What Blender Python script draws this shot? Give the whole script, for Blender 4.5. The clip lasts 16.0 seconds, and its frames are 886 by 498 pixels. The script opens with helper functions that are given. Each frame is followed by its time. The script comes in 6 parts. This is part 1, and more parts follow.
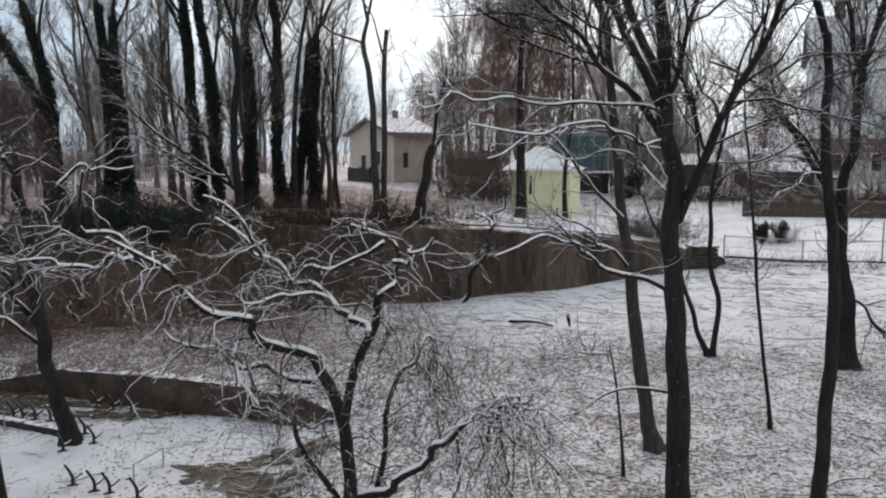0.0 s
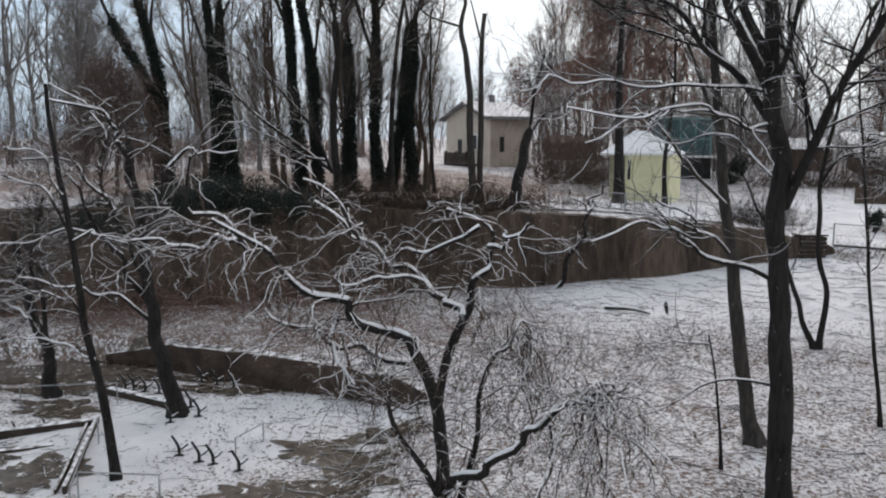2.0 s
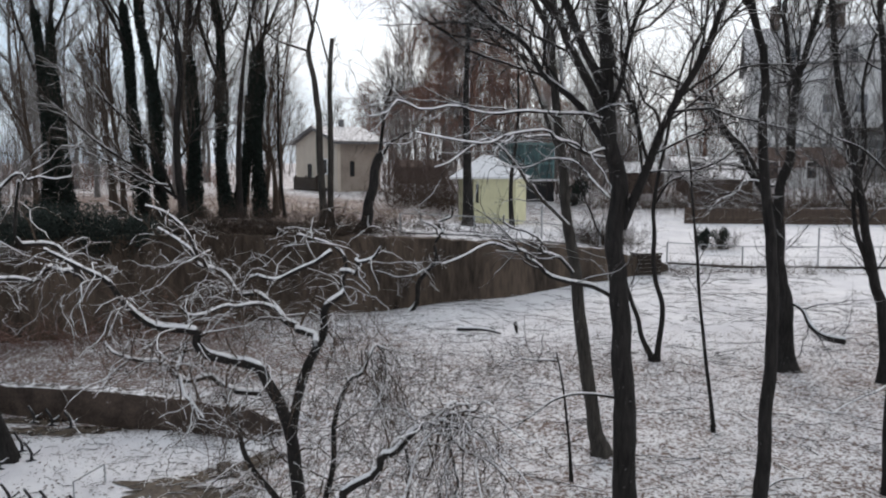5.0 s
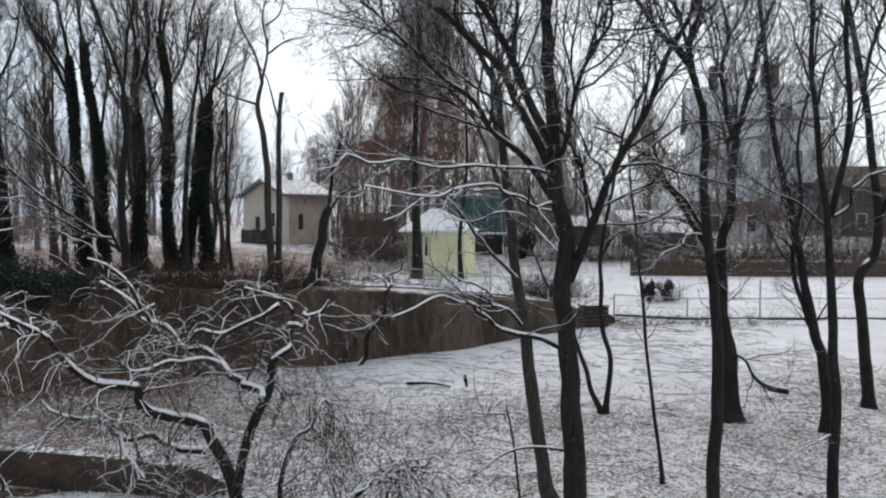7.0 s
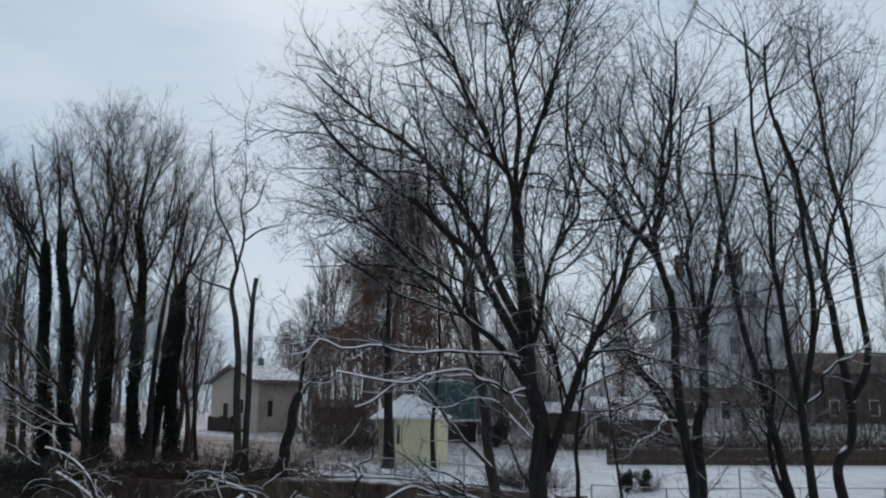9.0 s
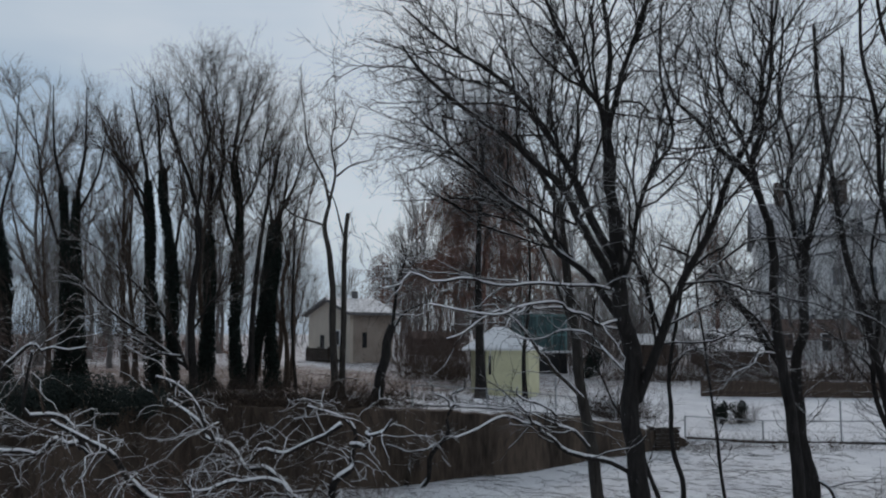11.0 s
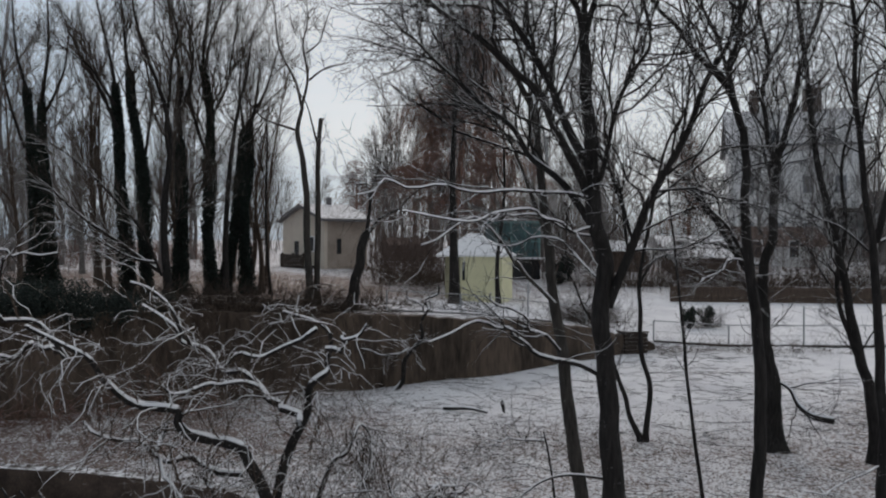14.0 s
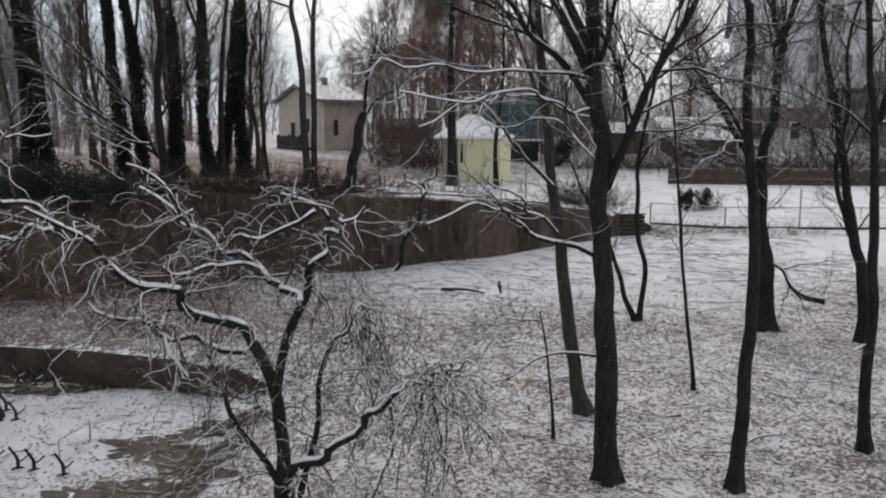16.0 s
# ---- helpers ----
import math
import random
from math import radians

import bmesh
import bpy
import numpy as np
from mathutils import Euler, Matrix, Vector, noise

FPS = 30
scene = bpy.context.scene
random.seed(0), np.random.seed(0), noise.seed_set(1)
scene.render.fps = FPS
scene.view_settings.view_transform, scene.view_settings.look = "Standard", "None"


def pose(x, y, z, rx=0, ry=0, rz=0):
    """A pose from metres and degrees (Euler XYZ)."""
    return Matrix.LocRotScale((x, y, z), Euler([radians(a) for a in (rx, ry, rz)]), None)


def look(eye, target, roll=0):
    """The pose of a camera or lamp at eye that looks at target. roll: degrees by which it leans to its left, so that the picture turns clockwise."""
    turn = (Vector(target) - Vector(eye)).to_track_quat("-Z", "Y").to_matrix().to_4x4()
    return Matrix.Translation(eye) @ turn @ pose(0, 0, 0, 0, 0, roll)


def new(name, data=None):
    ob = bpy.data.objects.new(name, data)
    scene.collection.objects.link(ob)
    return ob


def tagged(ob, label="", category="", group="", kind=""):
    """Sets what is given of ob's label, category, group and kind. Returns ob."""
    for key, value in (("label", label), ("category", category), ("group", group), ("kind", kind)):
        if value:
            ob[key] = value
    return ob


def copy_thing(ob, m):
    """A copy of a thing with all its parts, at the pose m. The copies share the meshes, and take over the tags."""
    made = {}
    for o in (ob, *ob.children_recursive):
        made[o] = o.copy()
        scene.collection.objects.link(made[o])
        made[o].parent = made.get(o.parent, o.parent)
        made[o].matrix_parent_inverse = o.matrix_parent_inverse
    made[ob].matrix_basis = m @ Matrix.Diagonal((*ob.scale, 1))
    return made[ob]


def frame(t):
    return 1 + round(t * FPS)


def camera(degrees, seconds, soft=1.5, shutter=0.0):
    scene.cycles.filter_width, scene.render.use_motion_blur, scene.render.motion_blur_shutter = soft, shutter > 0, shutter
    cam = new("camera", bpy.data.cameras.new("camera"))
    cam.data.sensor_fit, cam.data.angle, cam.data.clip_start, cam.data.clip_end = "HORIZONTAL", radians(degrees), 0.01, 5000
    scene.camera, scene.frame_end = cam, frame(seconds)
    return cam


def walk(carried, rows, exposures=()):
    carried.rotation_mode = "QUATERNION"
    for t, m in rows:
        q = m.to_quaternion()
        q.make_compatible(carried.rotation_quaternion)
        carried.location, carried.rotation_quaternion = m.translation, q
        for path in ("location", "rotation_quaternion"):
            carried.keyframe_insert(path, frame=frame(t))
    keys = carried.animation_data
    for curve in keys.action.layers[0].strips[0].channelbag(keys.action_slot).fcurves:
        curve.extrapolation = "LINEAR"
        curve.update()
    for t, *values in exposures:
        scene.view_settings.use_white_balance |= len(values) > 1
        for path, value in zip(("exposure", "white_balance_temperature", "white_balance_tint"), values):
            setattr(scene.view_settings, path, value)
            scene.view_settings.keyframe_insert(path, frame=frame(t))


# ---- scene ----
cam = camera(54.65, 16.0, soft=2.1)
EYE = (0.0, 0.0, 4.6)
# seconds, yaw, pitch, roll of a hand-held pan from an upper window
PATH = [
    (0.0, 0.00, -6.30, 0.00),
    (0.5, 1.92, -7.84, -0.01),
    (1.0, 2.87, -8.40, -0.00),
    (1.5, 4.67, -7.96, 0.02),
    (2.0, 6.38, -7.34, 0.01),
    (2.5, 6.47, -6.33, 0.02),
    (3.0, 5.52, -6.01, 0.04),
    (3.5, 2.13, -5.48, 0.02),
    (4.0, -0.15, -5.56, 0.04),
    (6.5, -6.65, -5.87, -0.08),
    (7.0, -6.93, -2.20, -0.02),
    (7.5, -7.19, 1.85, -0.02),
    (8.0, -7.45, 5.53, -0.08),
    (8.5, -7.81, 7.71, -0.05),
    (9.0, -8.74, 10.16, -0.03),
    (9.5, -7.27, 8.81, -0.05),
    (12.0, -1.80, 4.31, -0.06),
    (12.5, -2.08, 3.21, -0.13),
    (13.0, -3.21, 2.14, -0.14),
    (13.5, -3.64, 1.46, -0.15),
    (14.0, -4.43, -0.55, -0.15),
    (14.5, -4.66, -0.77, -0.12),
    (15.0, -4.65, -2.96, -0.14),
    (15.5, -4.78, -6.43, -0.14),
    (16.0, -4.57, -8.41, -0.16),
]
walk(cam, [(t, pose(*EYE, 90 + p, r, w)) for t, w, p, r in PATH],
     exposures=[(0.0, 0.11, 6980, 13), (4.0, 0.11, 6980, 13), (6.5, 0.13, 7020, 14), (7.0, 0.11, 6850, 12), (8.0, -0.17, 6400, 9), (9.0, -0.64, 6200, 9),
                (9.5, -0.82, 6200, 9), (12.0, -0.77, 6540, 10), (13.0, -0.66, 6760, 11), (14.5, -0.46, 6960, 13), (15.5, -0.25, 7100, 15), (16.0, -0.07, 7160, 16)])

# ---- daylight: overcast sky, very soft sun ----
SUN_EL, SUN_ROT = radians(34), radians(0)
world = bpy.data.worlds.new("overcast")
scene.world = world
world.use_nodes = True
wn, wl = world.node_tree.nodes, world.node_tree.links
wn.clear()
w_out = wn.new("ShaderNodeOutputWorld")
w_bg = wn.new("ShaderNodeBackground")
w_sky = wn.new("ShaderNodeTexSky")
w_sky.sky_type, w_sky.sun_disc, w_sky.sun_elevation, w_sky.sun_rotation = "NISHITA", False, SUN_EL, SUN_ROT
w_sky.air_density, w_sky.dust_density = 1.0, 1.5
w_tc = wn.new("ShaderNodeTexCoord")
w_map = wn.new("ShaderNodeMapping")
w_map.inputs["Scale"].default_value = (1.0, 1.0, 4.0)
w_noise = wn.new("ShaderNodeTexNoise")
w_noise.inputs["Scale"].default_value, w_noise.inputs["Detail"].default_value = 1.5, 5.0
w_ramp = wn.new("ShaderNodeValToRGB")
w_ramp.color_ramp.elements[0].position, w_ramp.color_ramp.elements[0].color = 0.30, (4.7, 6.9, 9.4, 1)
w_ramp.color_ramp.elements[1].position, w_ramp.color_ramp.elements[1].color = 0.68, (9.7, 10.9, 12.1, 1)
w_mix = wn.new("ShaderNodeMixRGB")
w_mix.inputs[0].default_value = 0.86
wl.new(w_tc.outputs["Generated"], w_map.inputs[0])
wl.new(w_map.outputs[0], w_noise.inputs["Vector"])
wl.new(w_sky.outputs[0], w_mix.inputs[1])
wl.new(w_ramp.outputs[0], w_mix.inputs[2])
# the cloud is brightest on the sun's side, ahead
w_norm = wn.new("ShaderNodeVectorMath")
w_norm.operation = "NORMALIZE"
wl.new(w_tc.outputs["Generated"], w_norm.inputs[0])
# thin cloud: bluer low in the west, whiter overhead and in the east
w_east = wn.new("ShaderNodeVectorMath")
w_east.operation = "DOT_PRODUCT"
w_east.inputs[1].default_value = (0.45, 0.0, 0.9)
wl.new(w_norm.outputs[0], w_east.inputs[0])
w_veil = wn.new("ShaderNodeMapRange")
w_veil.inputs["From Min"].default_value, w_veil.inputs["From Max"].default_value = -0.05, 0.40
w_veil.inputs["To Min"].default_value, w_veil.inputs["To Max"].default_value = -0.16, 0.22
wl.new(w_east.outputs["Value"], w_veil.inputs["Value"])
w_sum = wn.new("ShaderNodeMath")
wl.new(w_noise.outputs["Fac"], w_sum.inputs[0])
wl.new(w_veil.outputs[0], w_sum.inputs[1])
wl.new(w_sum.outputs[0], w_ramp.inputs[0])
w_dot = wn.new("ShaderNodeVectorMath")
w_dot.operation = "DOT_PRODUCT"
w_dot.inputs[1].default_value = (0.0, 0.83, 0.56)
wl.new(w_norm.outputs[0], w_dot.inputs[0])
w_side = wn.new("ShaderNodeMapRange")
w_side.inputs["From Min"].default_value, w_side.inputs["From Max"].default_value = -1.0, 1.0
w_side.inputs["To Min"].default_value, w_side.inputs["To Max"].default_value = 0.74, 0.98
wl.new(w_dot.outputs["Value"], w_side.inputs["Value"])
w_glow = wn.new("ShaderNodeVectorMath")
w_glow.operation = "SCALE"
wl.new(w_mix.outputs[0], w_glow.inputs[0])
wl.new(w_side.outputs[0], w_glow.inputs["Scale"])
wl.new(w_glow.outputs[0], w_bg.inputs[0])
w_bg.inputs[1].default_value = 0.1
wl.new(w_bg.outputs[0], w_out.inputs[0])
sun = new("sun", bpy.data.lights.new("sun", "SUN"))
sun.data.energy, sun.data.angle, sun.data.color = 1.1, radians(30), (1.0, 0.88, 0.80)
sun.matrix_world = look((2, 60, 40), (0, 0, 0))


# ---- materials ----
def mat(name, rough=0.8, metal=0.0):
    m = bpy.data.materials.new(name)
    m.use_nodes = True
    b = m.node_tree.nodes["Principled BSDF"]
    b.inputs["Roughness"].default_value, b.inputs["Metallic"].default_value = rough, metal
    b.inputs["Specular IOR Level"].default_value = 0.25
    return m, m.node_tree.nodes, m.node_tree.links, b


def noise_node(n, l, scale, detail=4.0, vec=None, stretch=None, rough=0.55):
    t = n.new("ShaderNodeTexNoise")
    t.inputs["Scale"].default_value, t.inputs["Detail"].default_value = scale, detail
    t.inputs["Roughness"].default_value = rough
    if vec is None:
        vec = n.new("ShaderNodeTexCoord").outputs["Object"]
    if stretch:
        mp = n.new("ShaderNodeMapping")
        mp.inputs["Scale"].default_value = stretch
        l.new(vec, mp.inputs[0])
        vec = mp.outputs[0]
    l.new(vec, t.inputs["Vector"])
    return t.outputs["Fac"]


def ramp(n, l, fac, stops):
    r = n.new("ShaderNodeValToRGB")
    e = r.color_ramp.elements
    while len(e) < len(stops):
        e.new(0.5)
    for s, (p, c) in zip(e, stops):
        s.position = p
        s.color = (*c, 1) if len(c) == 3 else c
    l.new(fac, r.inputs[0])
    return r.outputs[0]


def mix(n, l, fac, a, b):
    m = n.new("ShaderNodeMixRGB")
    for i, v in ((0, fac), (1, a), (2, b)):
        if isinstance(v, (int, float)):
            m.inputs[i].default_value = v
        elif isinstance(v, tuple):
            m.inputs[i].default_value = (*v, 1)
        else:
            l.new(v, m.inputs[i])
    return m.outputs[0]


def maths(n, l, op, a, b=0.0):
    m = n.new("ShaderNodeMath")
    m.operation = op
    for i, v in ((0, a), (1, b)):
        if isinstance(v, (int, float)):
            m.inputs[i].default_value = v
        else:
            l.new(v, m.inputs[i])
    return m.outputs[0]


def bump(n, l, b, height, strength, dist):
    u = n.new("ShaderNodeBump")
    u.inputs["Strength"].default_value, u.inputs["Distance"].default_value = strength, dist
    l.new(height, u.inputs["Height"])
    l.new(u.outputs[0], b.inputs["Normal"])


def upness(n, l, lo, hi):
    g = n.new("ShaderNodeNewGeometry")
    s = n.new("ShaderNodeSeparateXYZ")
    l.new(g.outputs["Normal"], s.inputs[0])
    r = n.new("ShaderNodeMapRange")
    r.inputs["From Min"].default_value, r.inputs["From Max"].default_value = lo, hi
    l.new(s.outputs["Z"], r.inputs["Value"])
    return r.outputs[0]


SNOW = (0.81, 0.80, 0.815)


def plain(name, dark, light, scale=6.0, rough=0.8, metal=0.0, stretch=None, relief=0.3, snow=0.0):
    """A mottled surface between two colours at two scales, with fine relief and a dusting of snow where it faces up."""
    m, n, l, b = mat(name, rough, metal)
    pos = n.new("ShaderNodeTexCoord").outputs["Object"]
    a = noise_node(n, l, scale, 5, pos, stretch)
    c = noise_node(n, l, scale * 9, 3, pos, stretch)
    f = maths(n, l, "ADD", maths(n, l, "MULTIPLY", a, 0.65), maths(n, l, "MULTIPLY", c, 0.35))
    col = ramp(n, l, f, [(0.34, dark), (0.66, light)])
    if snow:
        k = maths(n, l, "MULTIPLY", upness(n, l, 0.35, 0.65), ramp(n, l, noise_node(n, l, 7, 4, pos), [(0.42 - 0.3 * snow, (0, 0, 0)), (0.62 - 0.3 * snow, (1, 1, 1))]))
        col = mix(n, l, k, col, SNOW)
    l.new(col, b.inputs["Base Color"])
    bump(n, l, b, f, relief, 0.02)
    return m


def ground_material():
    m, n, l, b = mat("snow_over_leaf_litter", 0.75)
    pos = n.new("ShaderNodeTexCoord").outputs["Object"]
    sep = n.new("ShaderNodeSeparateXYZ")
    l.new(pos, sep.inputs[0])
    # leaves show everywhere under the trees and on the bank; the lawn and a drift below the wall lie clean
    big = noise_node(n, l, 0.35, 4, pos)
    def drift(cx, cy, rx, ry, amount):
        v = n.new("ShaderNodeVectorMath")
        v.operation = "SUBTRACT"
        l.new(pos, v.inputs[0])
        v.inputs[1].default_value = (cx, cy, 0)
        w = n.new("ShaderNodeVectorMath")
        w.operation = "MULTIPLY"
        l.new(v.outputs[0], w.inputs[0])
        w.inputs[1].default_value = (1 / rx, 1 / ry, 0)
        q = n.new("ShaderNodeVectorMath")
        q.operation = "LENGTH"
        l.new(w.outputs[0], q.inputs[0])
        r = n.new("ShaderNodeMapRange")
        r.interpolation_type = "SMOOTHSTEP"
        r.inputs["From Min"].default_value, r.inputs["From Max"].default_value = 1.2, 0.5
        r.inputs["To Min"].default_value, r.inputs["To Max"].default_value = 0.0, amount
        l.new(q.outputs["Value"], r.inputs["Value"])
        return r.outputs[0]
    fine = noise_node(n, l, 15.0, 7, pos, None, 0.72)
    mid = noise_node(n, l, 2.2, 4, pos)
    f = maths(n, l, "ADD", maths(n, l, "MULTIPLY", fine, 0.80), maths(n, l, "MULTIPLY", mid, 0.14))
    f = maths(n, l, "ADD", f, maths(n, l, "MULTIPLY", big, 0.16))
    for d in ((21.0, 31.0, 16.0, 11.0, 0.16), (5.5, 21.0, 6.0, 3.6, 0.07), (5.0, 30.0, 5.0, 7.0, 0.16), (-5.0, 14.0, 2.8, 1.9, 0.2), (-7.0, 12.4, 2.6, 1.6, 0.18)):
        f = maths(n, l, "ADD", f, drift(*d))
    # brown brush and leaves on the bank to the west
    f = maths(n, l, "SUBTRACT", f, drift(-12.0, 34.0, 18.0, 12.0, 0.09))
    f = maths(n, l, "SUBTRACT", f, drift(-6.5, 19.0, 7.5, 3.0, 0.06))
    cover = ramp(n, l, f, [(0.502, (0, 0, 0)), (0.56, (1, 1, 1))])
    litter = ramp(n, l, noise_node(n, l, 45, 3, pos), [(0.3, (0.062, 0.043, 0.036)), (0.55, (0.20, 0.138, 0.114)), (0.75, (0.35, 0.262, 0.218))])
    white = ramp(n, l, noise_node(n, l, 1.1, 5, pos), [(0.3, (0.67, 0.66, 0.69)), (0.7, (0.84, 0.83, 0.845))])
    l.new(mix(n, l, cover, litter, white), b.inputs["Base Color"])
    bump(n, l, b, f, 0.8, 0.08)
    return m


def wet_material():
    m, n, l, b = mat("wet_mud", 0.25)
    f = noise_node(n, l, 5, 5)
    mud = ramp(n, l, f, [(0.35, (0.05, 0.04, 0.032)), (0.7, (0.13, 0.105, 0.083))])
    left = ramp(n, l, noise_node(n, l, 4.5, 6, None, None, 0.7), [(0.60, (0, 0, 0)), (0.65, (1, 1, 1))])
    l.new(mix(n, l, left, mud, SNOW), b.inputs["Base Color"])
    l.new(maths(n, l, "ADD", maths(n, l, "MULTIPLY", left, 0.45), 0.25), b.inputs["Roughness"])
    bump(n, l, b, f, 0.3, 0.02)
    return m


def bark_material(name, dark, light, snow_lo=0.55):
    m, n, l, b = mat(name, 0.9)
    pos = n.new("ShaderNodeTexCoord").outputs["Object"]
    a = noise_node(n, l, 9, 5, pos, (3, 3, 0.5))
    c = noise_node(n, l, 1.6, 3, pos)
    f = maths(n, l, "ADD", maths(n, l, "MULTIPLY", a, 0.6), maths(n, l, "MULTIPLY", c, 0.4))
    col = ramp(n, l, f, [(0.36, dark), (0.64, light)])
    patch = ramp(n, l, noise_node(n, l, 2.6, 3, pos), [(0.34, (0, 0, 0)), (0.5, (1, 1, 1))])
    k = maths(n, l, "MULTIPLY", upness(n, l, snow_lo, snow_lo + 0.2), patch)
    fleck = ramp(n, l, noise_node(n, l, 17, 5, pos, (1.6, 1.6, 0.8), 0.7), [(0.66, (0, 0, 0)), (0.74, (0.45, 0.45, 0.45))])
    l.new(mix(n, l, fleck, mix(n, l, k, col, SNOW), SNOW), b.inputs["Base Color"])
    bump(n, l, b, a, 1.0, 0.025)
    return m


M_GROUND = ground_material()
M_WET = wet_material()
M_SNOW = plain("fresh_snow", (0.72, 0.715, 0.735), (0.85, 0.845, 0.855), 5, 0.7, relief=0.4)
M_BARK = bark_material("dark_wet_bark", (0.008, 0.0065, 0.006), (0.031, 0.027, 0.025))
M_BARK_GREY = bark_material("grey_bark", (0.018, 0.016, 0.014), (0.07, 0.061, 0.053))
# haze put into the colour: paler bark for the distant trees and thickets
M_HAZEBARK = bark_material("haze_paled_bark", (0.09, 0.083, 0.08), (0.23, 0.21, 0.20), 0.6)
M_BROWN = bark_material("brown_hanging_twigs", (0.11, 0.058, 0.045), (0.25, 0.142, 0.110), 0.85)
M_DULLBROWN = bark_material("dull_brown_growth", (0.06, 0.042, 0.036), (0.16, 0.118, 0.102), 0.85)
M_IVY = plain("ivy_leaves", (0.007, 0.011, 0.0095), (0.024, 0.034, 0.027), 14, 0.9)
M_SHRUB = plain("evergreen_shrub", (0.006, 0.010, 0.008), (0.030, 0.041, 0.034), 10, 0.7)
M_WALL = plain("stained_concrete", (0.016, 0.012, 0.009), (0.135, 0.099, 0.075), 1.1, 0.9, stretch=(1, 1, 0.22), relief=0.6)
M_LOWWALL = plain("dark_damp_stone", (0.026, 0.018, 0.014), (0.105, 0.074, 0.058), 2.6, 0.85, relief=0.8, snow=0.06)
M_CREAM = plain("cream_siding", (0.53, 0.46, 0.39), (0.64, 0.57, 0.48), 1.2, 0.8)
# the shed's yellow with shade mixed in, for its left part
M_SHADEYELLOW = plain("shaded_yellow_paint", (0.34, 0.32, 0.21), (0.46, 0.43, 0.30), 1.4, 0.8)
M_TAN = plain("weathered_tan_siding", (0.27, 0.22, 0.185), (0.44, 0.37, 0.315), 1.0, 0.85)
M_YELLOW = plain("pale_yellow_paint", (0.60, 0.57, 0.36), (0.74, 0.71, 0.48), 1.4, 0.7)
M_WHITE = plain("white_render", (0.78, 0.78, 0.78), (0.88, 0.88, 0.87), 0.6, 0.85)
M_DARKWOOD = plain("dark_wood", (0.02, 0.015, 0.012), (0.06, 0.045, 0.035), 4, 0.8, snow=0.3)
M_DARK = plain("dark_void", (0.01, 0.01, 0.011), (0.025, 0.025, 0.027), 3, 0.4)
M_SLATE = plain("grey_slate", (0.10, 0.10, 0.105), (0.20, 0.195, 0.20), 2, 0.8, snow=0.02)
M_BRICK = plain("brown_brick", (0.06, 0.046, 0.04), (0.125, 0.098, 0.085), 3, 0.85)
M_TILE = plain("brown_roof_tiles", (0.06, 0.040, 0.034), (0.125, 0.085, 0.072), 4, 0.85, relief=0.5)
M_TEAL = plain("teal_panel", (0.03, 0.075, 0.08), (0.07, 0.13, 0.135), 1.0, 0.35)
M_TEALFRAME = plain("teal_frame", (0.10, 0.20, 0.20), (0.16, 0.27, 0.27), 2, 0.5)
M_STEEL = plain("galvanised_steel", (0.25, 0.26, 0.27), (0.42, 0.43, 0.44), 8, 0.5, 0.6)
M_IRON = plain("dark_iron", (0.012, 0.012, 0.013), (0.035, 0.034, 0.034), 8, 0.55, snow=0.35)
M_HEDGE = plain("bare_brown_hedge", (0.04, 0.028, 0.022), (0.11, 0.08, 0.062), 6, 0.9)
M_CANE = plain("dark_bare_canes", (0.011, 0.008, 0.006), (0.05, 0.033, 0.024), 5, 0.9)
M_TWIG = bark_material("grey_brown_twigs", (0.022, 0.018, 0.015), (0.085, 0.067, 0.055), 0.75)
M_PALETWIG = bark_material("pale_brown_twigs", (0.034, 0.024, 0.018), (0.115, 0.083, 0.063), 0.6)
M_PATCHY = plain("old_grey_roof_under_broken_snow", (0.09, 0.08, 0.075), (0.19, 0.17, 0.16), 2, 0.8, snow=0.2)
# reflected sky put into the pane colour as pale grey
M_DIMGLASS = plain("pale_reflecting_glass", (0.16, 0.17, 0.19), (0.30, 0.31, 0.33), 1.5, 0.25)
M_GLASS, _n, _l, _b = mat("window_glass", 0.08)
_b.inputs["Base Color"].default_value = (0.03, 0.035, 0.04, 1)
_b.inputs["Specular IOR Level"].default_value = 0.6


# ---- mesh helpers ----
def mesh_np(name, verts, quads, material, smooth=True):
    """A mesh from vertex and quad arrays."""
    me = bpy.data.meshes.new(name)
    verts, quads = np.asarray(verts, np.float32), np.asarray(quads, np.int32)
    me.vertices.add(len(verts))
    me.vertices.foreach_set("co", verts.ravel())
    me.loops.add(quads.size)
    me.loops.foreach_set("vertex_index", quads.ravel())
    me.polygons.add(len(quads))
    me.polygons.foreach_set("loop_start", np.arange(0, quads.size, quads.shape[1], dtype=np.int32))
    me.polygons.foreach_set("use_smooth", np.full(len(quads), smooth))
    me.materials.append(material)
    me.update(calc_edges=True)
    return me


def child(ob, parent):
    ob.parent = parent
    return ob


def part(name, bm, material, parent=None, label=""):
    me = bpy.data.meshes.new(name)
    bmesh.ops.recalc_face_normals(bm, faces=bm.faces)
    bm.to_mesh(me)
    bm.free()
    me.materials.append(material)
    ob = new(name, me)
    if parent is not None:
        ob.parent = parent
    if label:
        tagged(ob, label)
    return ob


